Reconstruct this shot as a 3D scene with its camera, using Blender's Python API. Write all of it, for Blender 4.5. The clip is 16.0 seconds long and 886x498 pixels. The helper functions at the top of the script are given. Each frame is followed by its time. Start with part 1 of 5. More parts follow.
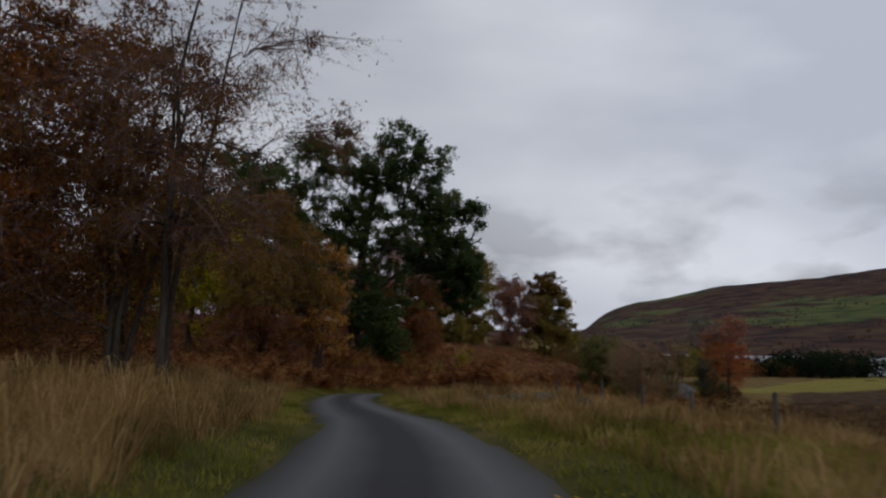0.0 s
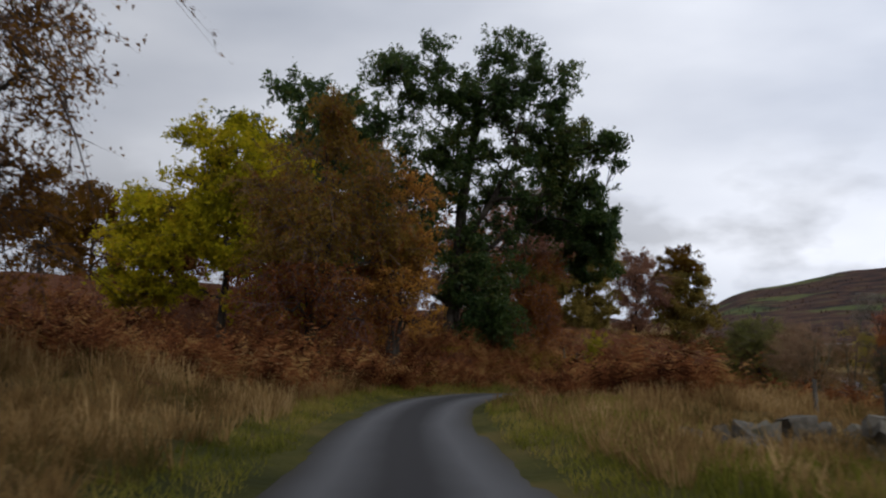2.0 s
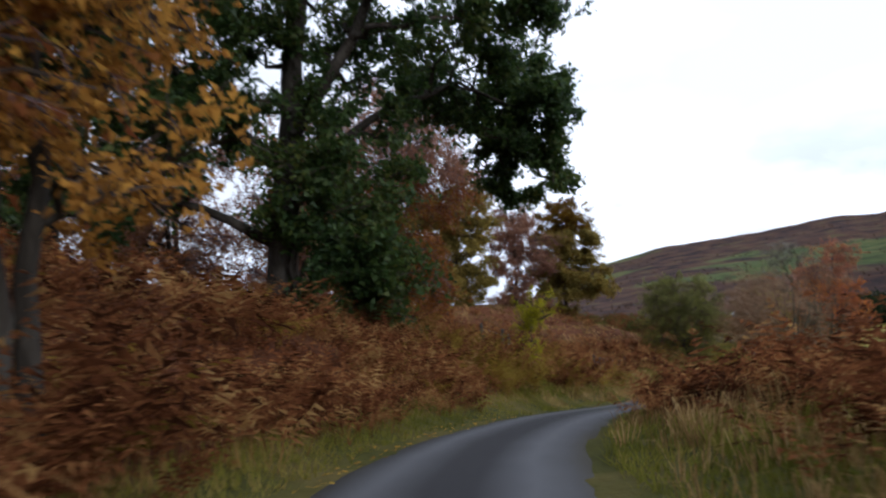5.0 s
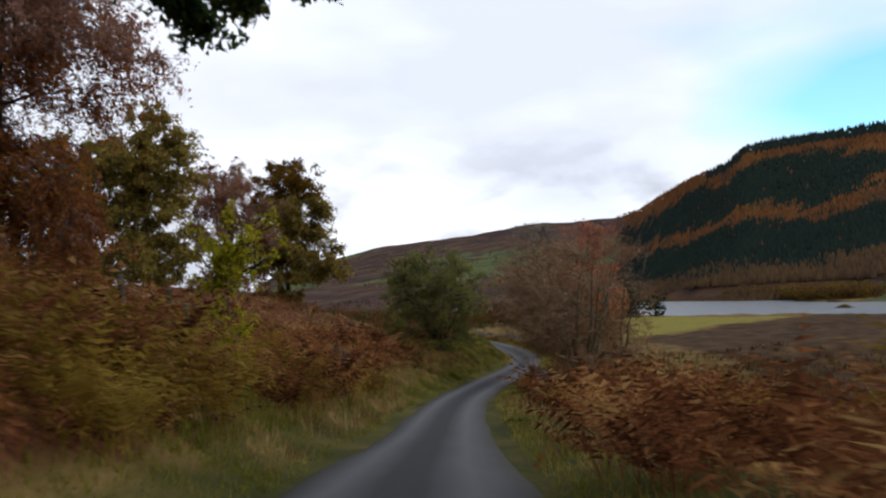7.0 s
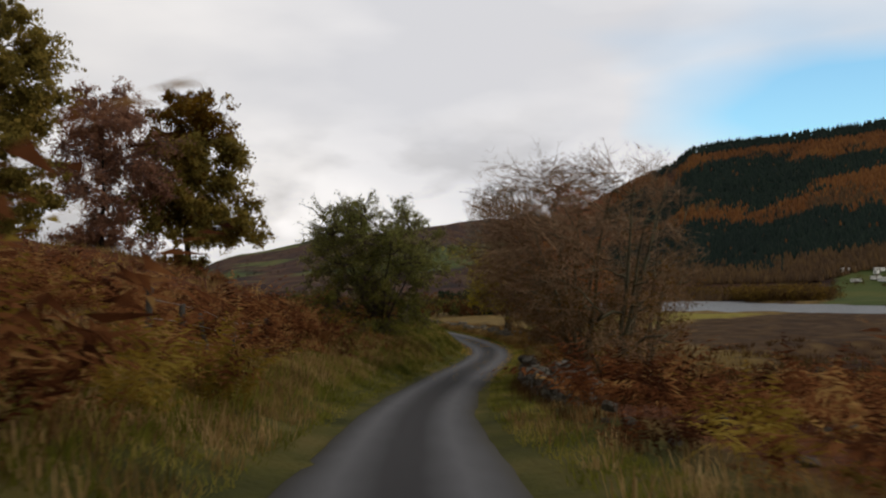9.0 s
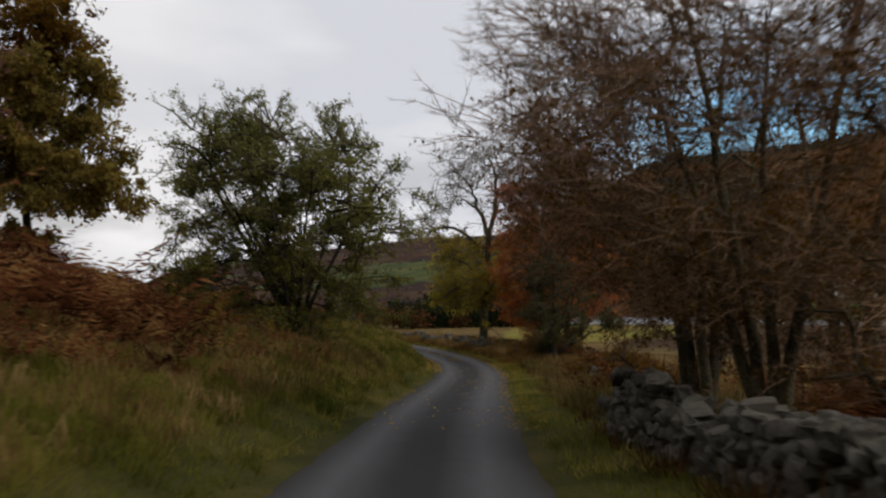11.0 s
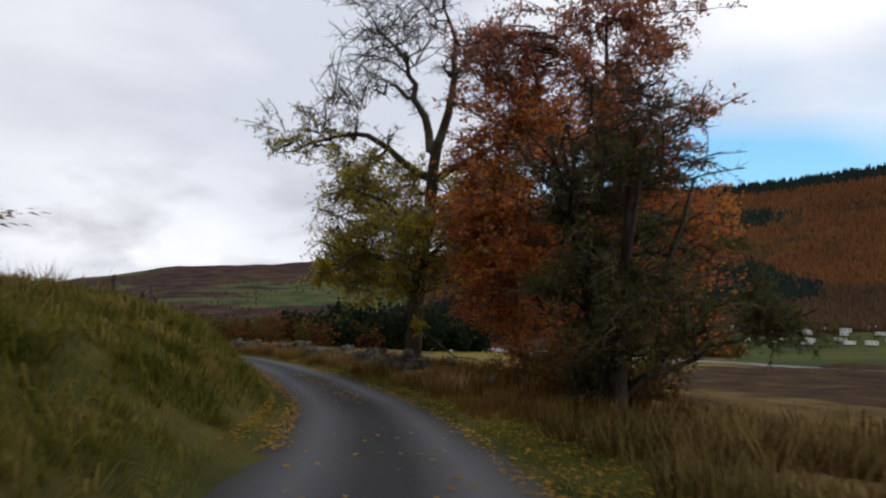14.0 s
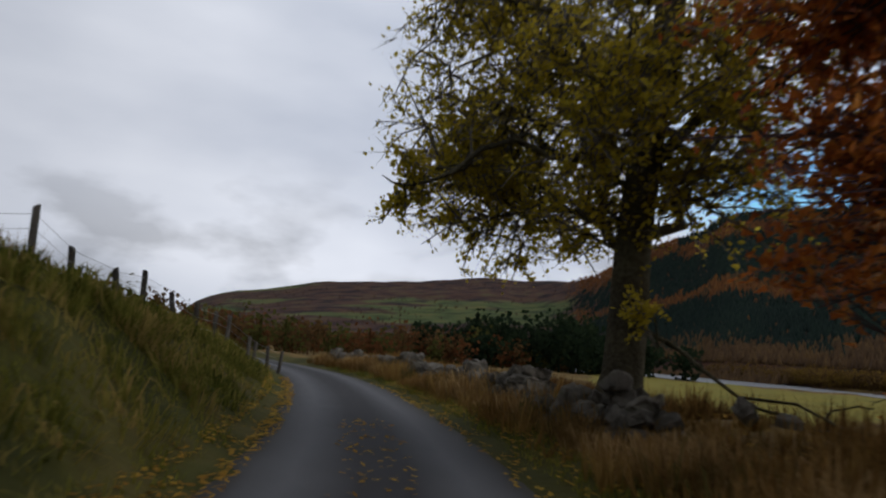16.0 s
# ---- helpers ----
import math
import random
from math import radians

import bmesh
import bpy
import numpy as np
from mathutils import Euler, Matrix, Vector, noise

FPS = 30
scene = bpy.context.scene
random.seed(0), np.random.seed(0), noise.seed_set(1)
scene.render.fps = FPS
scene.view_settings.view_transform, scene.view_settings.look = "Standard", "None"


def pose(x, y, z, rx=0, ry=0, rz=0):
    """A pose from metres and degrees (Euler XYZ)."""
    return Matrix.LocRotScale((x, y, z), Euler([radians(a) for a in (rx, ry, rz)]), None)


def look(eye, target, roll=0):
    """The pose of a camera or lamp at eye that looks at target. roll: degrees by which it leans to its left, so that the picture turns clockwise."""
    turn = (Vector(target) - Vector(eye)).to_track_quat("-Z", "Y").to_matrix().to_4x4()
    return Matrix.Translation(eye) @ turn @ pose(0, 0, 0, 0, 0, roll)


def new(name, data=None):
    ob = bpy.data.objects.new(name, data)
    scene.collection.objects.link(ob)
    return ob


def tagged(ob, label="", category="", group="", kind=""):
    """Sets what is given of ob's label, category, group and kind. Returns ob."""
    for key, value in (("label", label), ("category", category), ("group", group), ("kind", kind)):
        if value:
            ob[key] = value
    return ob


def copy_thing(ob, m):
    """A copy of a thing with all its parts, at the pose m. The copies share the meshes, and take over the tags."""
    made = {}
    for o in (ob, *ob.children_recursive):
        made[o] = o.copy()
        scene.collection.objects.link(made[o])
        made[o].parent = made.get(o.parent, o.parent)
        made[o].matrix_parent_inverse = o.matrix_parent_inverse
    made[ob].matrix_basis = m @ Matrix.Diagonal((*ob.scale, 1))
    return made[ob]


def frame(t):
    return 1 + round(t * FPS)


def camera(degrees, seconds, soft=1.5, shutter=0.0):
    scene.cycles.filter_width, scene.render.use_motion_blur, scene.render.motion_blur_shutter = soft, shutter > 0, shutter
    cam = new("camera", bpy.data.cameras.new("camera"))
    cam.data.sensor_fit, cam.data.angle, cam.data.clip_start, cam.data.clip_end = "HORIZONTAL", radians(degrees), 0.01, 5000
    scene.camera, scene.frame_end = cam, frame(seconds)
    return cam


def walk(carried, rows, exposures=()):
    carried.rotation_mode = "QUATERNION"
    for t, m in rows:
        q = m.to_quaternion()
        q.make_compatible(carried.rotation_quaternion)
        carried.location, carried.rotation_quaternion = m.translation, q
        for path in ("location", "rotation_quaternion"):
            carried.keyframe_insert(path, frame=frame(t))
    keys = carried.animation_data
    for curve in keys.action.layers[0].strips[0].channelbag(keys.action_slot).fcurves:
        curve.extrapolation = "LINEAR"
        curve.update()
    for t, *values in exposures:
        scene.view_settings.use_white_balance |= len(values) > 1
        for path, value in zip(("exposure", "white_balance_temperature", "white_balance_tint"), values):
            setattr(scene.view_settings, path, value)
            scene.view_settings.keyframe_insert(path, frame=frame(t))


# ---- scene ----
# A single-track road beside a Scottish loch in late autumn, driven from south to north-east.
PATH = [
    (0.0, -0.00, 0.00, 1.35, 95.89, 0.65, 0.00),
    (0.5, -0.04, 4.71, 1.24, 95.59, 0.42, 3.50),
    (1.0, -0.26, 9.31, 1.09, 95.34, 0.47, 5.23),
    (1.5, -0.65, 13.89, 0.92, 95.03, 0.37, 6.45),
    (2.0, -1.21, 18.40, 0.70, 95.10, 0.50, 7.07),
    (2.5, -1.89, 22.92, 0.45, 95.11, 0.29, 7.63),
    (3.0, -2.71, 27.55, 0.25, 94.91, 0.49, 7.80),
    (3.5, -3.45, 32.23, 0.07, 95.34, -0.27, 6.73),
    (4.0, -4.05, 36.96, -0.10, 95.38, -1.07, 4.37),
    (4.5, -4.42, 41.73, -0.28, 95.11, -2.05, 0.80),
    (5.0, -4.44, 46.54, -0.49, 94.46, -3.35, -3.78),
    (5.5, -4.04, 51.34, -0.75, 92.72, -5.18, -9.11),
    (6.0, -3.36, 56.14, -1.01, 93.28, -4.46, -14.81),
    (6.5, -2.27, 60.84, -1.35, 93.65, -3.04, -19.15),
    (7.0, -0.93, 65.33, -1.72, 93.37, -2.77, -22.19),
    (7.5, 0.57, 69.58, -2.14, 93.28, -1.56, -23.52),
    (8.0, 2.08, 73.68, -2.53, 93.35, -1.41, -24.40),
    (8.5, 3.62, 77.64, -2.96, 93.50, -1.47, -26.28),
    (9.0, 5.49, 81.79, -3.35, 92.95, -1.06, -26.18),
    (9.5, 7.43, 86.16, -3.74, 93.04, -0.83, -25.84),
    (10.0, 9.45, 90.69, -4.12, 93.28, -0.72, -26.26),
    (10.5, 11.59, 95.28, -4.49, 93.60, -0.74, -27.71),
    (11.0, 13.90, 99.86, -4.83, 94.13, -0.87, -29.65),
    (11.5, 16.33, 104.37, -5.14, 94.38, -1.00, -30.76),
    (12.0, 18.84, 108.68, -5.42, 94.84, 0.33, -31.90),
    (12.5, 21.28, 112.77, -5.64, 95.35, 0.59, -33.08),
    (13.0, 23.72, 116.66, -5.82, 95.78, 1.23, -34.39),
    (13.5, 26.09, 120.32, -5.96, 95.93, 1.73, -35.23),
    (14.0, 28.40, 123.92, -6.12, 96.03, 2.32, -35.42),
    (14.5, 30.72, 127.51, -6.21, 96.21, 2.93, -33.53),
    (15.0, 32.96, 131.07, -6.27, 96.32, 3.71, -30.61),
    (15.5, 35.03, 134.68, -6.31, 96.67, 4.44, -27.90),
    (16.0, 36.87, 138.34, -6.35, 96.81, 4.28, -26.07),
]
cam = camera(54.0, 16.0, soft=2.2, shutter=0.3)
walk(cam, [(t, pose(x, y, z, rx, -lean, rz)) for t, x, y, z, rx, lean, rz in PATH],
     exposures=[(0.0, -0.82, 6300, 10), (1.5, -0.46, 6300, 10), (3.2, -0.05, 6150, 10), (5.3, 0.4, 5800, 10), (6.5, 0.14, 5850, 10), (7.0, 0.06, 6300, 10), (8.0, -0.23, 6900, 10), (8.7, -0.3, 7150, 10),
                (10.8, -0.38, 6950, 10), (12.0, -0.06, 6650, 10), (13.0, -0.06, 6500, 10), (14.0, -0.27, 6500, 10), (14.5, -0.33, 6500, 10), (15.5, -0.43, 6400, 10), (16.0, -0.58, 6250, 10)])

# ---- world and sun ----
SUN_EL, SUN_AZ = radians(24), radians(150)
world = bpy.data.worlds.new("overcast_sky")
scene.world = world
world.use_nodes = True
W = world.node_tree
W.nodes.clear()


def wn(kind, **values):
    node = W.nodes.new(kind)
    for key, value in values.items():
        node.inputs[key].default_value = value
    return node


sky = wn("ShaderNodeTexSky")
sky.sky_type, sky.sun_disc, sky.sun_elevation, sky.sun_rotation = "NISHITA", False, SUN_EL, SUN_AZ
coord = wn("ShaderNodeTexCoord")
flat = wn("ShaderNodeMapping")
flat.inputs["Scale"].default_value = (1.0, 1.0, 2.6)
flat.inputs["Location"].default_value = (0.15, -0.2, 0.0)
W.links.new(coord.outputs["Generated"], flat.inputs["Vector"])
cloud_shape = wn("ShaderNodeTexNoise", Scale=1.3, Detail=4.0, Roughness=0.5)
cloud_tone = wn("ShaderNodeTexNoise", Scale=2.4, Detail=5.0, Roughness=0.42)
W.links.new(flat.outputs["Vector"], cloud_shape.inputs["Vector"])
W.links.new(flat.outputs["Vector"], cloud_tone.inputs["Vector"])
cover = wn("ShaderNodeValToRGB")
cover.color_ramp.elements[0].position, cover.color_ramp.elements[1].position = 0.1, 0.36
tone = wn("ShaderNodeValToRGB")
tone.color_ramp.elements[0].position, tone.color_ramp.elements[1].position = 0.33, 0.6
tone.color_ramp.elements[0].color, tone.color_ramp.elements[1].color = (7.0, 7.4, 8.4, 1), (10.7, 10.9, 11.6, 1)
# a long rift of clear sky low over the eastern hill
rift_at = wn("ShaderNodeVectorMath")
rift_at.operation = "DISTANCE"
rift_at.inputs[1].default_value = (0.78, 0.57, 0.74)
squash = wn("ShaderNodeMapping")
squash.inputs["Scale"].default_value = (1.0, 1.0, 4.2)
W.links.new(coord.outputs["Generated"], squash.inputs["Vector"])
W.links.new(squash.outputs["Vector"], rift_at.inputs[0])
rift = wn("ShaderNodeMapRange")
for key, value in (("From Min", 0.08), ("From Max", 0.35), ("To Min", -0.42), ("To Max", 0.0)):
    rift.inputs[key].default_value = value
W.links.new(rift_at.outputs["Value"], rift.inputs["Value"])
opened = wn("ShaderNodeMath")
opened.operation = "ADD"
W.links.new(cloud_shape.outputs["Fac"], opened.inputs[0])
W.links.new(rift.outputs["Result"], opened.inputs[1])
W.links.new(opened.outputs[0], cover.inputs["Fac"])
W.links.new(cloud_tone.outputs["Fac"], tone.inputs["Fac"])
height = wn("ShaderNodeSeparateXYZ")
W.links.new(coord.outputs["Generated"], height.inputs[0])
thick = wn("ShaderNodeMapRange")
for key, value in (("From Min", 0.3), ("From Max", 1.0), ("To Min", 1.0), ("To Max", 1.2)):
    thick.inputs[key].default_value = value
W.links.new(height.outputs["Z"], thick.inputs["Value"])
ceiling_cloud = wn("ShaderNodeVectorMath")
ceiling_cloud.operation = "SCALE"
W.links.new(tone.outputs["Color"], ceiling_cloud.inputs[0])
west = wn("ShaderNodeMapRange")  # heavier cloud to the west
for key, value in (("From Min", -0.45), ("From Max", 0.35), ("To Min", 0.66), ("To Max", 1.16)):
    west.inputs[key].default_value = value
W.links.new(height.outputs["X"], west.inputs["Value"])
weight = wn("ShaderNodeMath")
weight.operation = "MULTIPLY"
W.links.new(thick.outputs["Result"], weight.inputs[0])
W.links.new(west.outputs["Result"], weight.inputs[1])
# small grey cumulus low along the horizon
low_map = wn("ShaderNodeMapping")
low_map.inputs["Scale"].default_value = (1.0, 1.0, 2.2)
low_map.inputs["Location"].default_value = (0.35, 0.1, 0.0)
W.links.new(coord.outputs["Generated"], low_map.inputs["Vector"])
low_noise = wn("ShaderNodeTexNoise", Scale=5.5, Detail=5.0, Roughness=0.5)
W.links.new(low_map.outputs["Vector"], low_noise.inputs["Vector"])
low_band = wn("ShaderNodeMapRange")
for key, value in (("From Min", 0.1), ("From Max", 0.22), ("To Min", 1.0), ("To Max", 0.0)):
    low_band.inputs[key].default_value = value
W.links.new(height.outputs["Z"], low_band.inputs["Value"])
low_shape = wn("ShaderNodeMapRange")
for key, value in (("From Min", 0.5), ("From Max", 0.62), ("To Min", 0.0), ("To Max", 0.34)):
    low_shape.inputs[key].default_value = value
W.links.new(low_noise.outputs["Fac"], low_shape.inputs["Value"])
low_cloud = wn("ShaderNodeMath")
low_cloud.operation = "MULTIPLY"
W.links.new(low_band.outputs["Result"], low_cloud.inputs[0])
W.links.new(low_shape.outputs["Result"], low_cloud.inputs[1])
thin = wn("ShaderNodeMath")
thin.operation = "SUBTRACT"
thin.inputs[0].default_value = 1.0
W.links.new(low_cloud.outputs[0], thin.inputs[1])
weighed = wn("ShaderNodeMath")
weighed.operation = "MULTIPLY"
W.links.new(weight.outputs[0], weighed.inputs[0])
W.links.new(thin.outputs[0], weighed.inputs[1])
W.links.new(weighed.outputs[0], ceiling_cloud.inputs["Scale"])
sky_mix = wn("ShaderNodeMix")
sky_mix.data_type = "RGBA"
W.links.new(cover.outputs["Color"], sky_mix.inputs["Factor"])
clear = wn("ShaderNodeVectorMath")
clear.operation = "MULTIPLY"
clear.inputs[1].default_value = (1.8, 2.7, 3.05)
W.links.new(sky.outputs["Color"], clear.inputs[0])
W.links.new(clear.outputs[0], sky_mix.inputs[6])
W.links.new(ceiling_cloud.outputs[0], sky_mix.inputs[7])
back = wn("ShaderNodeBackground", Strength=0.1)
W.links.new(sky_mix.outputs[2], back.inputs["Color"])
W.links.new(back.outputs[0], wn("ShaderNodeOutputWorld").inputs["Surface"])

sun = new("sun", bpy.data.lights.new("sun", "SUN"))
sun.data.energy, sun.data.angle, sun.data.color = 1.1, radians(14), (1.0, 0.95, 0.88)
sun.matrix_world = look((math.sin(SUN_AZ) * 100, math.cos(SUN_AZ) * 100, 100 * math.tan(SUN_EL)), (0, 0, 0))


# ---- materials ----
def material(name, colours, scale=2.0, fine=30.0, rough=0.85, bump=0.3, vary="none", spread=0.25, specular=0.12, leafy=0.0, metal=0.0, stretch=(1, 1, 1), patch=1.0):
    """Colours blended by coarse and fine noise, with relief; vary: 'island' or 'object' shifts each piece."""
    m = bpy.data.materials.new(name)
    m.use_nodes = True
    t = m.node_tree
    b = t.nodes["Principled BSDF"]
    b.inputs["Roughness"].default_value, b.inputs["Metallic"].default_value = rough, metal
    b.inputs["Specular IOR Level"].default_value = specular
    c, mp = t.nodes.new("ShaderNodeTexCoord"), t.nodes.new("ShaderNodeMapping")
    geo = t.nodes.new("ShaderNodeNewGeometry")
    mp.inputs["Scale"].default_value = stretch
    t.links.new(geo.outputs["Position"] if vary != "object" else c.outputs["Object"], mp.inputs["Vector"])
    n1, n2 = t.nodes.new("ShaderNodeTexNoise"), t.nodes.new("ShaderNodeTexNoise")
    n1.inputs["Scale"].default_value, n1.inputs["Detail"].default_value = scale, 5
    n2.inputs["Scale"].default_value, n2.inputs["Detail"].default_value = fine, 3
    for n in (n1, n2):
        t.links.new(mp.outputs["Vector"], n.inputs["Vector"])
    add = t.nodes.new("ShaderNodeMath")
    add.operation = "MULTIPLY_ADD"
    add.inputs[1].default_value = 0.55
    t.links.new(n2.outputs["Fac"], add.inputs[0])
    gain = t.nodes.new("ShaderNodeMath")
    gain.operation = "MULTIPLY_ADD"
    gain.inputs[1].default_value, gain.inputs[2].default_value = patch, 0.5 - 0.5 * patch
    t.links.new(n1.outputs["Fac"], gain.inputs[0])
    t.links.new(gain.outputs[0], add.inputs[2])
    fac = add.outputs[0]
    if vary != "none":
        v = t.nodes.new("ShaderNodeMath")
        v.operation = "MULTIPLY_ADD"
        v.inputs[1].default_value = spread * 2
        if vary == "island":
            t.links.new(geo.outputs["Random Per Island"], v.inputs[0])
        else:
            t.links.new(t.nodes.new("ShaderNodeObjectInfo").outputs["Random"], v.inputs[0])
        t.links.new(fac, v.inputs[2])
        fac = v.outputs[0]
    ramp = t.nodes.new("ShaderNodeValToRGB")
    lo, hi = (0.5, 1.02) if vary == "none" else (0.5, 1.05 + spread * 2)
    k = len(colours)
    for i, col in enumerate(colours):
        e = ramp.color_ramp.elements[i] if i < 2 else ramp.color_ramp.elements.new(1.0)
        e.position, e.color = (i / (k - 1)), (*col, 1)
    fit = t.nodes.new("ShaderNodeMapRange")
    fit.inputs["From Min"].default_value, fit.inputs["From Max"].default_value = lo, hi
    t.links.new(fac, fit.inputs["Value"])
    t.links.new(fit.outputs["Result"], ramp.inputs["Fac"])
    t.links.new(ramp.outputs["Color"], b.inputs["Base Color"])
    if bump:
        bp = t.nodes.new("ShaderNodeBump")
        bp.inputs["Strength"].default_value, bp.inputs["Distance"].default_value = bump, 0.05
        t.links.new(n2.outputs["Fac"], bp.inputs["Height"])
        t.links.new(bp.outputs["Normal"], b.inputs["Normal"])
    if leafy:
        tr, mix = t.nodes.new("ShaderNodeBsdfTranslucent"), t.nodes.new("ShaderNodeMixShader")
        mix.inputs[0].default_value = leafy
        t.links.new(ramp.outputs["Color"], tr.inputs["Color"])
        t.links.new(b.outputs[0], mix.inputs[1])
        t.links.new(tr.outputs[0], mix.inputs[2])
        t.links.new(mix.outputs[0], t.nodes["Material Output"].inputs["Surface"])
    return m


BARK = material("bark", [(0.013, 0.0101, 0.00792), (0.0324, 0.0266, 0.0209), (0.0648, 0.0576, 0.0475)], 1.5, 14, 0.95, 0.8, stretch=(1, 1, 0.3))
BARK_MOSS = material("mossy_bark", [(0.0248, 0.0214, 0.0146), (0.0653, 0.0562, 0.0338), (0.13, 0.124, 0.0788)], 1.2, 18, 0.95, 0.8)
TWIG = material("twig", [(0.03, 0.022, 0.017), (0.07, 0.052, 0.042)], 3, 20, 0.9, 0)
TWIG_PURPLE = material("birch_twig", [(0.07, 0.045, 0.045), (0.14, 0.1, 0.1)], 3, 20, 0.9, 0)
TWIG_PALE = material("lichen_twig", [(0.1, 0.09, 0.075), (0.2, 0.185, 0.15)], 3, 20, 0.9, 0)


def leaf(name, colours, spread=0.3, gloss=0.02, thin=0.55, patch=1.6, scale=0.35):
    return material(name, colours, scale, 4.0, 0.9 if gloss < 0.1 else 0.55, 0, "island", spread, gloss, thin, patch=patch)


LEAF_OAK = leaf("oak_leaf", [(0.0146, 0.0314, 0.00944), (0.0292, 0.0586, 0.0146), (0.0575, 0.0918, 0.0188), (0.115, 0.115, 0.0209)], gloss=0.3)
LEAF_RUST = leaf("rust_leaf", [(0.075, 0.0275, 0.01), (0.163, 0.0562, 0.0175), (0.25, 0.0938, 0.0225), (0.35, 0.163, 0.0312)])
LEAF_BROWN = leaf("brown_leaf", [(0.055, 0.024, 0.009), (0.11, 0.05, 0.015), (0.17, 0.08, 0.02), (0.25, 0.13, 0.026)])
LEAF_YELLOW = leaf("yellow_green_leaf", [(0.123, 0.123, 0.006), (0.261, 0.239, 0.0096), (0.42, 0.355, 0.0144), (0.493, 0.319, 0.0168)])
LEAF_OLIVE = leaf("olive_leaf", [(0.0504, 0.0588, 0.0168), (0.105, 0.112, 0.0252), (0.168, 0.161, 0.0336), (0.252, 0.182, 0.0364)])
LEAF_BRONZE = leaf("bronze_leaf", [(0.084, 0.07, 0.021), (0.168, 0.134, 0.0336), (0.259, 0.196, 0.0476), (0.35, 0.238, 0.056)])
LEAF_ORANGE = leaf("orange_leaf", [(0.24, 0.062, 0.018), (0.44, 0.125, 0.028), (0.58, 0.2, 0.04), (0.56, 0.28, 0.06)])
LEAF_PINK = leaf("pinkish_leaf", [(0.15, 0.075, 0.05), (0.275, 0.138, 0.0875), (0.35, 0.2, 0.125)])
LEAF_HAZEL = leaf("hazel_leaf", [(0.0539, 0.0265, 0.00588), (0.118, 0.0588, 0.00882), (0.186, 0.103, 0.0127)])
FERN = leaf("dead_bracken", [(0.0325, 0.0118, 0.00549), (0.0852, 0.0291, 0.0124), (0.154, 0.057, 0.0219), (0.227, 0.0949, 0.0356), (0.325, 0.19, 0.0686)], 0.3, patch=4.2, scale=0.75)
FERN_YELLOW = leaf("yellow_bracken", [(0.085, 0.0595, 0.0119), (0.145, 0.0935, 0.0136), (0.212, 0.132, 0.0221), (0.297, 0.212, 0.0425)], 0.2, patch=2.8, scale=0.5)
BANK_GREEN = leaf("bank_grass", [(0.05, 0.056, 0.01), (0.1, 0.1, 0.017), (0.165, 0.145, 0.03), (0.27, 0.19, 0.06)], 0.3, patch=3.6, scale=1.0)
GRASS_TAN = leaf("dead_grass", [(0.0769, 0.0637, 0.0175), (0.165, 0.099, 0.0363), (0.264, 0.165, 0.0659), (0.418, 0.285, 0.131)], 0.25, patch=3.0, scale=0.5)
GRASS_GREEN = leaf("verge_grass", [(0.065, 0.07, 0.011), (0.125, 0.126, 0.019), (0.2, 0.18, 0.034), (0.3, 0.225, 0.07)], 0.25, patch=2.6, scale=0.45)
LITTER = leaf("fallen_leaf", [(0.22, 0.1, 0.02), (0.38, 0.22, 0.04), (0.5, 0.33, 0.06)])
CONIFER = material("spruce", [(0.004, 0.009, 0.007), (0.007, 0.015, 0.011), (0.013, 0.024, 0.014)], 0.02, 0.5, 0.9, 0, "island", 0.3)
LARCH = material("larch", [(0.05, 0.022, 0.008), (0.105, 0.04, 0.011), (0.17, 0.075, 0.017)], 0.02, 0.5, 0.9, 0, "island", 0.3)
BIRCHWOOD = material("far_birch", [(0.03, 0.018, 0.01), (0.06, 0.034, 0.015), (0.1, 0.06, 0.02)], 0.02, 0.5, 0.9, 0, "island", 0.3)
STONE = material("field_stone", [(0.0266, 0.0228, 0.018), (0.0714, 0.0638, 0.0514), (0.152, 0.137, 0.115), (0.0762, 0.0762, 0.0361)], 2.5, 22, 0.95, 0.7, "object", 0.25)
POST = material("weathered_post", [(0.025, 0.022, 0.018), (0.06, 0.053, 0.045), (0.11, 0.1, 0.085)], 3, 25, 0.95, 0.6, stretch=(1, 1, 0.2))
WIRE = material("fence_wire", [(0.2, 0.2, 0.2), (0.3, 0.3, 0.29)], 5, 40, 0.5, 0, metal=0.8)
CARAVAN_GLASS = material("caravan_window", [(0.14, 0.15, 0.16), (0.25, 0.26, 0.27)], 1, 5, 0.3, 0)
BROWN_RUSH = leaf("brown_rush", [(0.0315, 0.0161, 0.007), (0.063, 0.0322, 0.0119), (0.105, 0.0588, 0.0217)])
CARAVAN = material("caravan_white", [(0.7, 0.7, 0.68), (0.82, 0.82, 0.8)], 0.4, 5, 0.4, 0, "object", 0.1)
DARKGLASS = material("dark_window", [(0.02, 0.025, 0.03), (0.05, 0.055, 0.06)], 1, 5, 0.1, 0, specular=0.6)


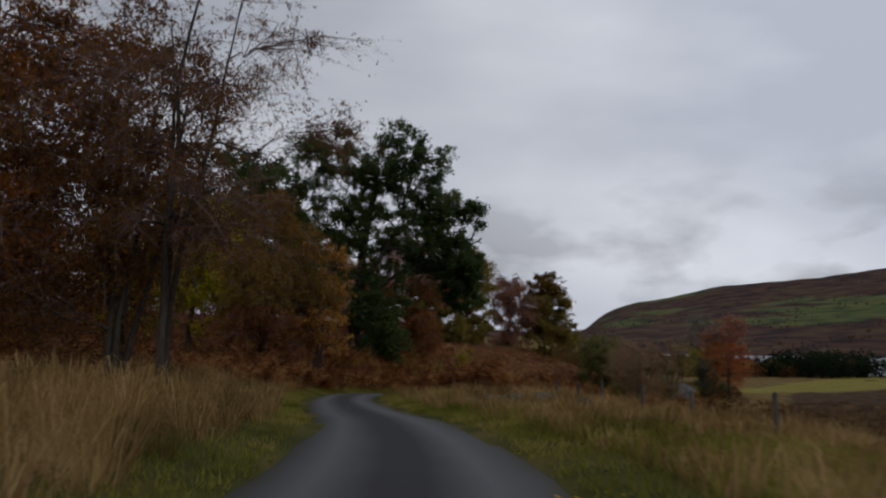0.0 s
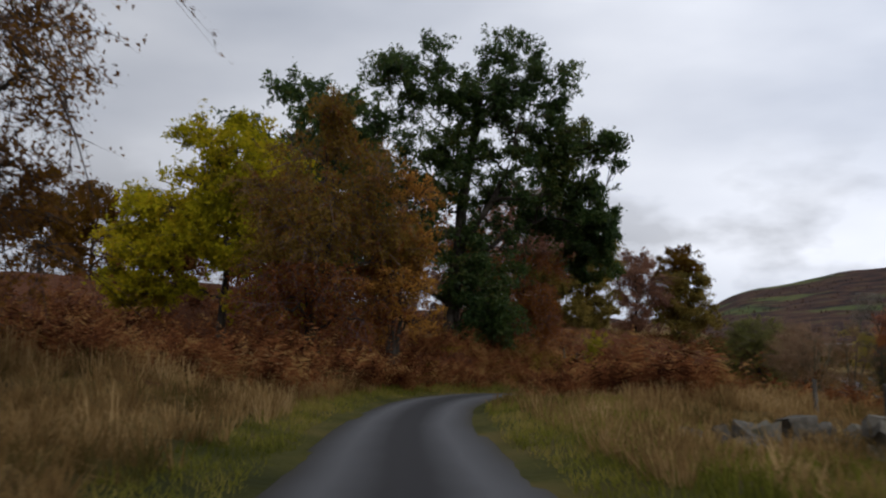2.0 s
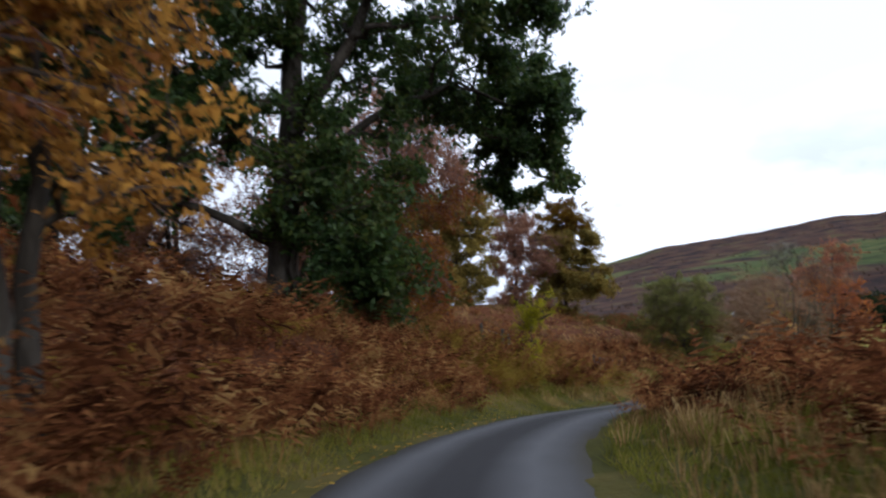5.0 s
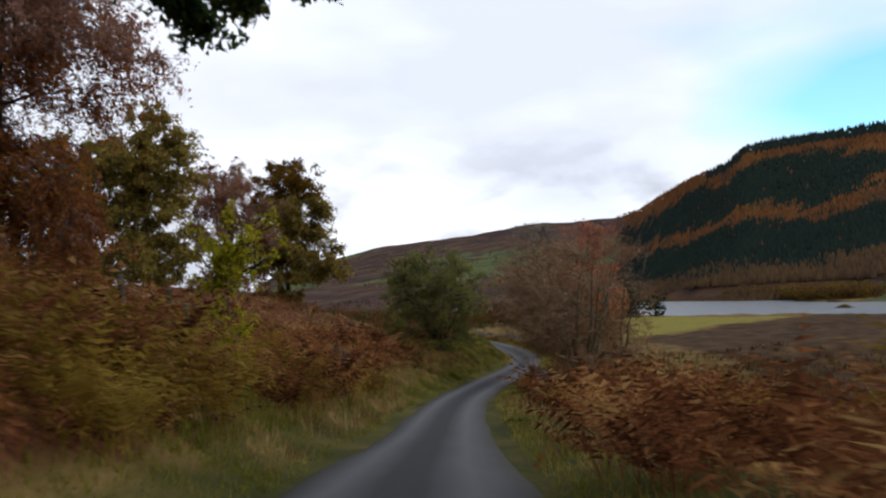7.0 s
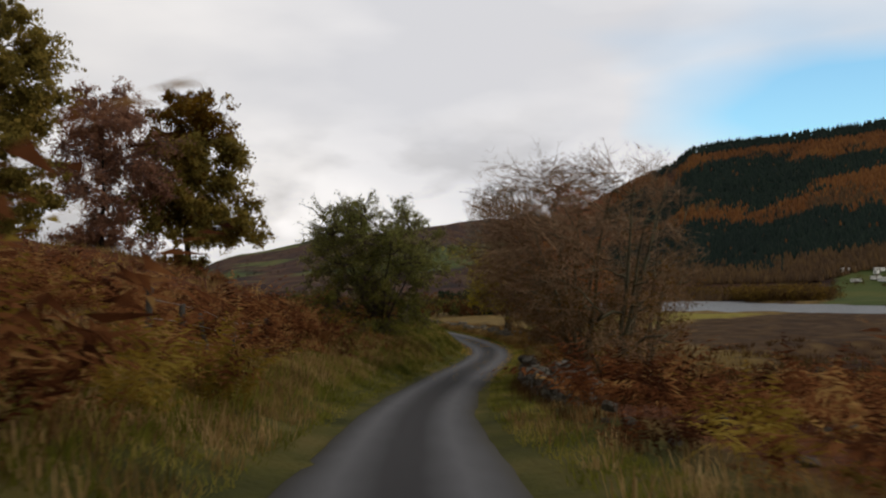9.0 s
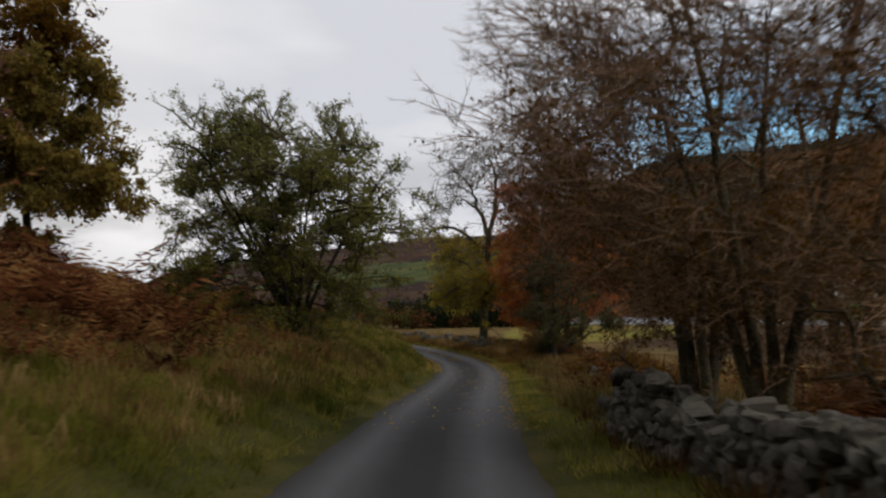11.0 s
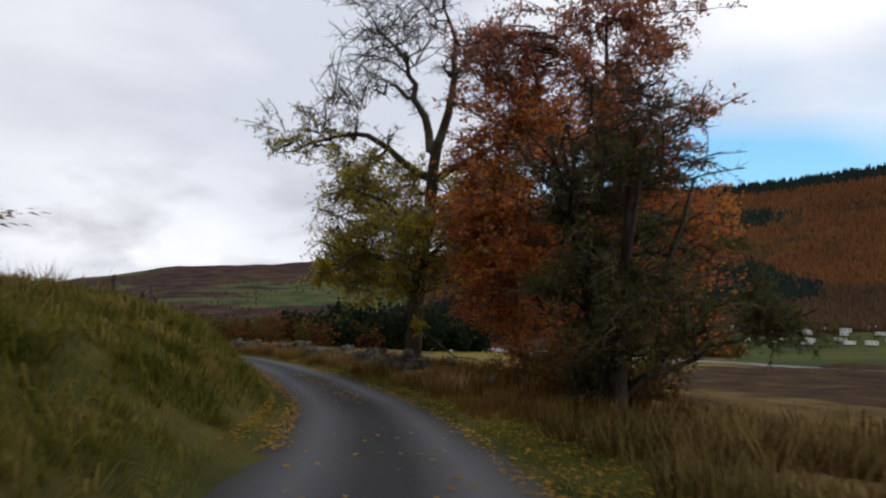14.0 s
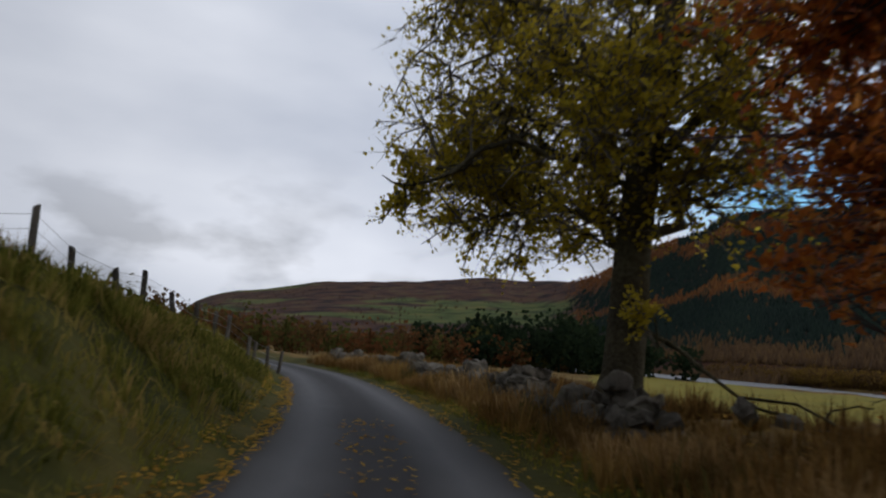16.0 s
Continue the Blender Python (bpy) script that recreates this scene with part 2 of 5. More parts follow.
# ---- mesh helpers ----
def mesh(name, verts, faces, mat, smooth=False):
    """A mesh from an (n, 3) array and a (m, 3 or 4) array of corners."""
    verts, faces = np.asarray(verts, np.float32), np.asarray(faces, np.int32)
    me = bpy.data.meshes.new(name)
    me.vertices.add(len(verts))
    me.vertices.foreach_set("co", verts.ravel())
    k = faces.shape[1]
    me.loops.add(faces.size)
    me.loops.foreach_set("vertex_index", faces.ravel())
    me.polygons.add(len(faces))
    me.polygons.foreach_set("loop_start", np.arange(0, faces.size, k, dtype=np.int32))
    if smooth:
        me.polygons.foreach_set("use_smooth", np.ones(len(faces), bool))
    me.update(calc_edges=True)
    me.materials.append(mat)
    return me


def part(name, me, parent, label=""):
    ob = new(name, me)
    ob.parent = parent
    return tagged(ob, label) if label else ob


def thing(name, at, label, category, group="", kind=""):
    ob = new(name)
    ob.location = at
    ob.empty_display_size = 0.3
    return tagged(ob, label, category, group, kind)


def join(*pieces):
    """Joins (verts, faces) pairs into one."""
    vs, fs, n = [], [], 0
    for v, f in pieces:
        vs.append(v)
        fs.append(f + n)
        n += len(v)
    return np.concatenate(vs), np.concatenate(fs)


def tubes(points, radii, sides=5):
    """Tapered tubes: points (b, k, 3), radii (b, k)."""
    b, k, _ = points.shape
    d = np.gradient(points, axis=1)
    d /= np.linalg.norm(d, axis=2, keepdims=True) + 1e-9
    up = np.where(np.abs(d[..., 2:3]) > 0.9, np.array([1.0, 0, 0]), np.array([0, 0, 1.0]))
    u = np.cross(d, up)
    u /= np.linalg.norm(u, axis=2, keepdims=True) + 1e-9
    w = np.cross(d, u)
    a = np.arange(sides) * 2 * np.pi / sides
    v = points[:, :, None] + radii[:, :, None, None] * (u[:, :, None] * np.cos(a)[:, None] + w[:, :, None] * np.sin(a)[:, None])
    i = np.arange(b * k * sides).reshape(b, k, sides)
    j = np.roll(i, -1, axis=2)
    f = np.stack([i[:, :-1], j[:, :-1], j[:, 1:], i[:, 1:]], -1).reshape(-1, 4)
    return v.reshape(-1, 3), f


def curves(a, b, bend, k, rng, wobble=0.035):
    """Bent lines from a to b (n, 3), sagging or rising by bend (n, 3) at the middle."""
    t = np.linspace(0, 1, k)[None, :, None]
    mid = (a + b) / 2 + bend
    p = (1 - t) ** 2 * a[:, None] + 2 * t * (1 - t) * mid[:, None] + t**2 * b[:, None]
    length = np.linalg.norm(b - a, axis=1)[:, None, None]
    wob = rng.normal(size=p.shape) * wobble * length * (t * (1 - t) * 4)
    return p + wob


def quads(centres, size, rng, aspect=0.6, droop=0.0):
    """Small leaf blades turned every way."""
    n = len(centres)
    x = rng.normal(size=(n, 3))
    x[:, 2] -= droop
    x /= np.linalg.norm(x, axis=1, keepdims=True)
    y = np.cross(x, rng.normal(size=(n, 3)))
    y /= np.linalg.norm(y, axis=1, keepdims=True) + 1e-9
    s = size * rng.uniform(0.6, 1.3, (n, 1))
    v = np.stack([centres - x * s, centres + y * s * aspect, centres + x * s, centres - y * s * aspect], 1)
    return v.reshape(-1, 3), np.arange(n * 4).reshape(n, 4)


def blades(centres, size, rng, aspect=0.6, droop=0.0):
    """Pointed leaves of one triangle each."""
    v, _ = quads(centres, size, rng, aspect, droop)
    v = v.reshape(-1, 4, 3)
    y = (v[:, 1] - v[:, 3]) * 0.5
    v = np.stack([v[:, 0] - y, v[:, 0] + y, v[:, 2]], 1)
    return v.reshape(-1, 3), np.arange(len(v) * 3).reshape(-1, 3)


# ---- the lie of the land ----
EYE_HEIGHT, WATER = 1.19, -8.5
CENTRE = [(x, y, z - EYE_HEIGHT) for t, x, y, z, *_ in PATH[::2]]
CENTRE = [(1.2, -60.0, 2.6), (0.7, -30.0, 1.4), (0.3, -8.0, 0.45)] + CENTRE
bearing, cx, cy, cz = 24.2, *CENTRE[-1]
for i in range(16):
    bearing -= 2.1 if i < 9 else 0.6
    cx, cy, cz = cx + 6 * math.sin(radians(bearing)), cy + 6 * math.cos(radians(bearing)), cz + (0.02 if i < 5 else -0.03)
    CENTRE.append((cx, cy, cz))
CENTRE = np.array(CENTRE)


def smooth_line(p, step):
    """A Catmull-Rom line through p, at even steps."""
    q = np.concatenate([[2 * p[0] - p[1]], p, [2 * p[-1] - p[-2]]])
    out = []
    for i in range(1, len(q) - 2):
        t = np.linspace(0, 1, 24, endpoint=False)[:, None]
        a, b, c, d = q[i - 1], q[i], q[i + 1], q[i + 2]
        out.append(0.5 * (2 * b + (c - a) * t + (2 * a - 5 * b + 4 * c - d) * t**2 + (3 * b - a - 3 * c + d) * t**3))
    out = np.concatenate(out)
    s = np.concatenate([[0], np.cumsum(np.linalg.norm(np.diff(out[:, :2], axis=0), axis=1))])
    even = np.arange(0, s[-1], step)
    return np.stack([np.interp(even, s, out[:, k]) for k in range(3)], 1)


LINE = smooth_line(CENTRE, 0.5)
WIDTH_AT = [8, 22, 36, 60, 74, 87, 100, 113, 128, 158]
DRIFT = [-0.16, 0.1, -0.13, -0.35, -0.2, -0.05, -0.15, -0.25, -0.2, 0.15]
TANGENT = np.gradient(LINE[:, :2], axis=0)
TANGENT /= np.linalg.norm(TANGENT, axis=1, keepdims=True)
SIDE = np.stack([TANGENT[:, 1], -TANGENT[:, 0]], 1)
ALONG = np.arange(len(LINE)) * 0.5
START = ALONG[np.argmin(np.hypot(LINE[:, 0], LINE[:, 1]))]
ALONG = ALONG - START
LINE[:, :2] += SIDE * np.interp(ALONG, WIDTH_AT, DRIFT)[:, None]


def nearest(x, y):
    """Distance along the road from the start of the walk, and signed distance to its right, for flat arrays."""
    index = np.empty(len(x), int)
    coarse = LINE[::2, :2]
    for i in range(0, len(x), 20000):
        d2 = (x[i:i + 20000, None] - coarse[None, :, 0]) ** 2 + (y[i:i + 20000, None] - coarse[None, :, 1]) ** 2
        index[i:i + 20000] = 2 * d2.argmin(1)
    dx, dy = x - LINE[index, 0], y - LINE[index, 1]
    lat = dx * SIDE[index, 0] + dy * SIDE[index, 1]
    far = np.hypot(dx, dy)
    lat = np.where(np.abs(lat) < far * 0.7, np.sign(lat + 1e-9) * far, lat)
    f = np.clip((dx * TANGENT[index, 0] + dy * TANGENT[index, 1]), -0.6, 0.6)
    return ALONG[index] + f, lat, LINE[index, 2]


def step(a, b, x):
    t = np.clip((x - a) / (b - a), 0, 1)
    return t * t * (3 - 2 * t)


def rough(x, y, scale, seed=0.0):
    """Gentle unevenness between -1 and 1."""
    x, y = x / scale + seed, y / scale - seed * 1.7
    return (np.sin(x * 1.3 + 2 * np.sin(y * 0.7)) + np.sin(y * 1.7 + 1.6 * np.sin(x * 0.9 + 1)) + np.sin((x + y) * 2.3 + np.sin(x * 3.1))) / 3


LEFT = [  # along, then heights at these distances from the middle
    (20.0, [0, 0, 0.08, 0.3, 0.45, 0.6, 0.8, 1.4, 3.0, 12]),
    (42.0, [0, 0, 0.08, 0.35, 0.7, 1.1, 1.8, 3.4, 5.0, 14]),
    (58.0, [0, 0, 0.1, 0.5, 1.0, 1.6, 2.5, 4.4, 6.0, 16]),
    (68.0, [0, 0, 0.1, 0.9, 2.2, 3.6, 5.2, 6.6, 7.6, 16]),
    (80.0, [0, 0, 0.1, 1.0, 2.1, 3.4, 4.9, 6.4, 7.6, 16]),
    (112.0, [0, 0, 0.12, 0.8, 1.5, 2.5, 4.2, 6.6, 8.6, 16]),
    (128.0, [0, 0, 0.15, 1.0, 1.7, 2.6, 4.6, 7.4, 9.0, 16]),
    (150.0, [0, 0, 0.2, 1.5, 2.1, 2.5, 4.0, 7.4, 9.0, 16]),
    (185.0, [0, 0, 0.15, 0.9, 1.2, 1.2, 1.1, 1.0, 2.0, 10]),
]
LEFT_AT = [0, 1.5, 2.1, 3.4, 6, 10, 16, 26, 45, 160]
RIGHT_AT = [0, 1.5, 2.3, 4.5, 9, 16, 30]
RIGHT = [
    (20.0, [0, 0, 0.1, 0.05, -0.3, -0.9, -2.4]),
    (55.0, [0, 0, 0.12, 0.35, 0.25, -0.4, -1.8]),
    (85.0, [0, 0, 0.05, -0.1, -0.6, -1.5, -2.2]),
    (108.0, [0, 0, 0.05, 0.05, -0.2, -0.7, -1.4]),
    (146.0, [0, 0, 0.05, 0.05, -0.15, -0.3, -0.3]),
    (158.0, [0, 0, 0.15, 0.4, 0.15, -0.2, -0.3]),
]
SKYLINE_AT = [-180, -120, -60, -20, 4, 9.4, 10.4, 11.6, 13, 14.6, 18, 20.5, 24.2, 28.6, 31.4, 33.6, 35.4, 37.6, 39, 41.3, 42.6, 45.2, 48.5, 54, 62, 75, 100, 140, 180]
SKYLINE = [4, 5, 4, 2, 0.8, 1.0, 1.95, 2.55, 2.95, 3.15, 3.95, 4.15, 4.45, 5.05, 4.95, 4.95, 5.35, 6.6, 7.3, 8.0, 9.1, 9.3, 9.45, 9.8, 10.8, 11.0, 8, 4, 4]
RIDGE_AT = [-180, 0, 31, 34, 37, 42, 50, 100, 180]
RIDGE = [1500, 1700, 1700, 1500, 950, 780, 720, 700, 1500]
FOOT = [300, 500, 520, 520, 500, 410, 350, 330, 300]


def ground_height(x, y):
    x, y = np.asarray(x, float).ravel(), np.asarray(y, float).ravel()
    s, lat, zr = nearest(x, y)
    a = np.abs(lat)
    tl = np.stack([np.interp(a, LEFT_AT, h) for _, h in LEFT], 1)
    tr = np.stack([np.interp(a, RIGHT_AT, h) for _, h in RIGHT], 1)
    hl, hr = np.zeros_like(x), np.zeros_like(x)
    for table, stack, out in ((LEFT, tl, hl), (RIGHT, tr, hr)):
        keys = [k for k, _ in table]
        u = np.interp(s, keys, range(len(keys)))
        i = np.minimum(u.astype(int), len(keys) - 2)
        f = u - i
        r = np.arange(len(x))
        out[:] = stack[r, i] * (1 - f) + stack[r, i + 1] * f
    plain = -7.6 + 0.25 * rough(x, y, 30)
    edge = np.maximum(zr + hr, -7.6 + 0 * zr)
    right = edge + (plain - edge) * step(14, 50, a)
    z = np.where(lat < 0, zr + hl, right)
    bumpy = step(2.0, 5.0, a)
    z += bumpy * (0.12 * rough(x, y, 1.6, 3) * (1 + 1.6 * step(118, 130, s) * (lat < 0)) + 0.2 * rough(x, y, 6.0, 5)) - 0.05 * (a < 1.7)
    # the loch and its inlet
    near_shore = 124 + 5 * np.sin(y / 23)
    far_shore = np.where(y > 225, 214 + (y - 255) * 0.53, 198 + (225 - y) * 0.45) + 4 * np.sin(y / 17)
    loch = step(0, 8, x - near_shore) * step(0, 10, far_shore - x) * step(40, 70, y)
    pool = 1 - step(0.7, 1.25, np.hypot((x - 63) / 14, (y - 121) / 6.5) + 0.1 * rough(x, y, 5))
    z -= 4.0 * loch + 0.86 * pool
    # the hills
    th, r = np.degrees(np.arctan2(x - 10, y - 90)), np.hypot(x - 10, y - 90)
    ridge, foot = np.interp(th, RIDGE_AT, RIDGE), np.interp(th, RIDGE_AT, FOOT)
    top = ridge * np.tan(np.radians(np.interp(th, SKYLINE_AT, SKYLINE))) + 4
    t = np.clip((r - foot) / (ridge - foot), 0, 1)
    rise = top * t**1.4 * (1 + (0.07 * rough(x, y, 90) + 0.05 * rough(x, y, 38, 2)) * (1 - t)) - 0.04 * np.maximum(r - ridge, 0)
    z += np.where(lat < 0, np.maximum(rise - 16, 0) * step(150, 400, a), rise)
    return z


def axis_steps(lo, fine_lo, fine_hi, hi, fine, growth, widest):
    mid = list(np.arange(fine_lo, fine_hi + 1e-6, fine))
    for sign, end in ((1, hi), (-1, lo)):
        d, v = fine, (mid[-1] if sign > 0 else mid[0])
        while (v - end) * sign < 0:
            d = min(d * growth, widest)
            v += sign * d
            mid.insert(len(mid) if sign > 0 else 0, v)
    return np.array(mid)


GX = axis_steps(-2400, -30, 66, 2600, 1.0, 1.08, 26)
GY = axis_steps(-1200, -10, 178, 2700, 1.0, 1.08, 26)
gx, gy = (g.ravel() for g in np.meshgrid(GX, GY))
gz = ground_height(gx, gy)
gi = np.arange(len(gx)).reshape(len(GY), len(GX))
gf = np.stack([gi[:-1, :-1], gi[:-1, 1:], gi[1:, 1:], gi[1:, :-1]], -1).reshape(-1, 4)


def ground_material():
    m = bpy.data.materials.new("ground_cover")
    m.use_nodes = True
    t = m.node_tree
    b = t.nodes["Principled BSDF"]
    b.inputs["Roughness"].default_value, b.inputs["Specular IOR Level"].default_value = 0.95, 0.05
    geo = t.nodes.new("ShaderNodeNewGeometry")

    def noise_at(scale, detail=5):
        n = t.nodes.new("ShaderNodeTexNoise")
        n.inputs["Scale"].default_value, n.inputs["Detail"].default_value = scale, detail
        t.links.new(geo.outputs["Position"], n.inputs["Vector"])
        return n.outputs["Fac"]

    def palette(fac, colours):
        r = t.nodes.new("ShaderNodeValToRGB")
        for i, col in enumerate(colours):
            e = r.color_ramp.elements[i] if i < 2 else r.color_ramp.elements.new(1.0)
            e.position, e.color = 0.3 + 0.4 * i / (len(colours) - 1), (*col, 1)
        t.links.new(fac, r.inputs["Fac"])
        return r.outputs["Color"]

    fine, mid, wide = noise_at(6.0, 6), noise_at(0.5), noise_at(0.03, 8)
    colour = palette(mid, [(0.06, 0.04, 0.014), (0.11, 0.072, 0.024), (0.17, 0.115, 0.04)])
    layers = [
        ("cover_a", 0, palette(mid, [(0.024, 0.026, 0.007), (0.048, 0.046, 0.011), (0.085, 0.066, 0.021)])),
        ("cover_a", 1, palette(fine, [(0.035, 0.013, 0.007), (0.075, 0.028, 0.013), (0.13, 0.055, 0.022)])),
        ("cover_a", 2, palette(mid, [(0.11, 0.095, 0.02), (0.17, 0.14, 0.028), (0.13, 0.125, 0.03)])),
        ("cover_b", 0, palette(wide, [(0.008, 0.006, 0.007), (0.028, 0.015, 0.013), (0.058, 0.028, 0.017), (0.06, 0.05, 0.02)])),
        ("cover_b", 1, palette(wide, [(0.016, 0.026, 0.009), (0.05, 0.066, 0.02), (0.09, 0.084, 0.026)])),
        ("cover_b", 2, palette(mid, [(0.018, 0.01, 0.006), (0.036, 0.02, 0.01), (0.055, 0.031, 0.014), (0.08, 0.05, 0.02)])),
    ]
    for name, channel, tint in layers:
        at = t.nodes.new("ShaderNodeAttribute")
        at.attribute_name = name
        sep = t.nodes.new("ShaderNodeSeparateColor")
        t.links.new(at.outputs["Color"], sep.inputs[0])
        soft = t.nodes.new("ShaderNodeMath")
        soft.operation = "MULTIPLY_ADD"
        soft.inputs[1].default_value = 0.7
        t.links.new(mid if name == "cover_a" else wide, soft.inputs[0])
        t.links.new(sep.outputs[channel], soft.inputs[2])
        edge = t.nodes.new("ShaderNodeMapRange")
        edge.inputs["From Min"].default_value, edge.inputs["From Max"].default_value = 0.72, 0.98
        t.links.new(soft.outputs[0], edge.inputs["Value"])
        mix = t.nodes.new("ShaderNodeMix")
        mix.data_type = "RGBA"
        t.links.new(edge.outputs["Result"], mix.inputs["Factor"])
        t.links.new(colour, mix.inputs[6])
        t.links.new(tint, mix.inputs[7])
        colour = mix.outputs[2]
    t.links.new(colour, b.inputs["Base Color"])
    bp = t.nodes.new("ShaderNodeBump")
    bp.inputs["Strength"].default_value, bp.inputs["Distance"].default_value = 0.7, 0.12
    t.links.new(fine, bp.inputs["Height"])
    t.links.new(bp.outputs["Normal"], b.inputs["Normal"])
    return m


ground = tagged(new("ground", mesh("ground", np.stack([gx, gy, gz], 1), gf, ground_material(), True)),
                "rough autumn hillside, verges, flat loch-side field and distant moorland hills", "ground", kind="structure")
gs, glat, _ = nearest(gx, gy)
ga = np.abs(glat)
gr, gth = np.hypot(gx - 10, gy - 90), np.degrees(np.arctan2(gx - 10, gy - 90))
verge = np.where(glat < 0, 1 - step(2.2 - 0.2 * step(36, 44, gs) * (1 - step(76, 84, gs)), 4.2 - 1.3 * step(36, 44, gs) * (1 - step(76, 84, gs)), ga), 1 - step(2.6, 4.6, ga))
verge = np.maximum(verge, (glat < 0) * step(116, 124, gs) * (1 - step(8, 12, ga)) * (1 - step(165, 180, gs)))
gs = gs + 4 * rough(gx, gy, 7, 1) + 2 * rough(gx, gy, 2.5, 6)
litter = np.where(glat < 0, (1 - step(112, 122, gs) * (1 - step(9, 13, ga))) * step(2.4, 3.4, ga) * step(34, 42, gs) * (1 - step(60, 120, ga)), step(3, 5, ga) * (1 - step(40, 50, ga)) * step(40, 50, gs) * (1 - step(100, 140, gs)))
edge_line = gy - 163 - 0.51 * (gx - 73)
field = step(-2, 3, edge_line) * (glat > 0) * step(7, 11, ga) * (1 - step(112, 120, gx)) * (gr < 190) * (gz > -8.3) * step(-3, 3, (gx - 44) - 0.72 * (gy - 148))
heather = step(305, 350, gr) * ((gth > 0) | (gr > 500))
patch = rough(gx, gy, 140, 2) + 0.5 * rough(gx, gy, 45, 4)
band = step(0.08, 0.3, gz / np.maximum(gr * 0.085, 1)) * (1 - step(0.55, 0.85, gz / np.maximum(gr * 0.085, 1)))
pasture = heather * np.clip((patch + 0.42 + 0.3 * rough(gx, gy, 70, 8)) * band, 0, 1) * (gth < 36) + (gx > 150) * (gr < 425) * step(48.5, 52.5, gth + 1.5 * rough(gx, gy, 14)) * 0.95
shore = ((gz < -7.9) & (gr < 320)) * 1.0
shore = np.maximum(shore, (glat > 0) * step(12, 20, ga) * (1 - step(-4, 2, edge_line)) * step(30, 60, gs) * 0.8 * (gr < 260))
for key, masks in (("cover_a", (verge, litter, field)), ("cover_b", (heather, pasture, shore))):
    layer = ground.data.color_attributes.new(key, "FLOAT_COLOR", "POINT")
    layer.data.foreach_set("color", np.stack([*masks, np.ones(len(gx))], 1).astype(np.float32).ravel())

# the loch
wm = material("loch_water", [(0.02, 0.026, 0.032), (0.035, 0.042, 0.048)], 0.05, 0.9, 0.3, 1.0, specular=0.6)
wm.node_tree.nodes["Bump"].inputs["Distance"].default_value = 0.4
tagged(new("water", mesh("water", [(38, 40, WATER), (700, 40, WATER), (700, 900, WATER), (38, 900, WATER)], [(0, 1, 2, 3)], wm)),
       "grey rippled loch reflecting the cloudy sky", "water", kind="structure")


# the road: a cambered ribbon with crumbling edges
def road_material():
    m = bpy.data.materials.new("worn_asphalt")
    m.use_nodes = True
    t = m.node_tree
    b = t.nodes["Principled BSDF"]
    b.inputs["Roughness"].default_value, b.inputs["Specular IOR Level"].default_value = 0.88, 0.2
    geo, uv = t.nodes.new("ShaderNodeNewGeometry"), t.nodes.new("ShaderNodeUVMap")
    sep = t.nodes.new("ShaderNodeSeparateXYZ")
    t.links.new(uv.outputs["UV"], sep.inputs[0])
    n1, n2 = t.nodes.new("ShaderNodeTexNoise"), t.nodes.new("ShaderNodeTexNoise")
    n1.inputs["Scale"].default_value, n1.inputs["Detail"].default_value = 0.8, 6
    n2.inputs["Scale"].default_value, n2.inputs["Detail"].default_value = 60, 2
    for n in (n1, n2):
        t.links.new(geo.outputs["Position"], n.inputs["Vector"])
    wob = t.nodes.new("ShaderNodeMath")
    wob.operation = "MULTIPLY_ADD"
    wob.inputs[1].default_value = 0.07
    t.links.new(n1.outputs["Fac"], wob.inputs[0])
    t.links.new(sep.outputs["X"], wob.inputs[2])
    lanes = t.nodes.new("ShaderNodeValToRGB")  # damp mossy crown between two paler wheel tracks
    stops = [(0.06, (0.03, 0.026, 0.018)), (0.14, (0.045, 0.044, 0.045)), (0.27, (0.074, 0.074, 0.078)), (0.46, (0.021, 0.02, 0.021)), (0.61, (0.019, 0.018, 0.019)), (0.79, (0.074, 0.074, 0.078)), (0.92, (0.045, 0.044, 0.045)), (1.0, (0.03, 0.026, 0.018))]
    for i, (p, col) in enumerate(stops):
        e = lanes.color_ramp.elements[i] if i < 2 else lanes.color_ramp.elements.new(p)
        e.position, e.color = p, (*col, 1)
    t.links.new(wob.outputs[0], lanes.inputs["Fac"])
    grain = t.nodes.new("ShaderNodeMix")
    grain.data_type, grain.blend_type = "RGBA", "OVERLAY"
    grain.inputs["Factor"].default_value = 0.3
    t.links.new(lanes.outputs["Color"], grain.inputs[6])
    t.links.new(n2.outputs["Fac"], grain.inputs[7])
    t.links.new(grain.outputs[2], b.inputs["Base Color"])
    bp = t.nodes.new("ShaderNodeBump")
    bp.inputs["Strength"].default_value, bp.inputs["Distance"].default_value = 0.4, 0.02
    t.links.new(n2.outputs["Fac"], bp.inputs["Height"])
    t.links.new(bp.outputs["Normal"], b.inputs["Normal"])
    return m


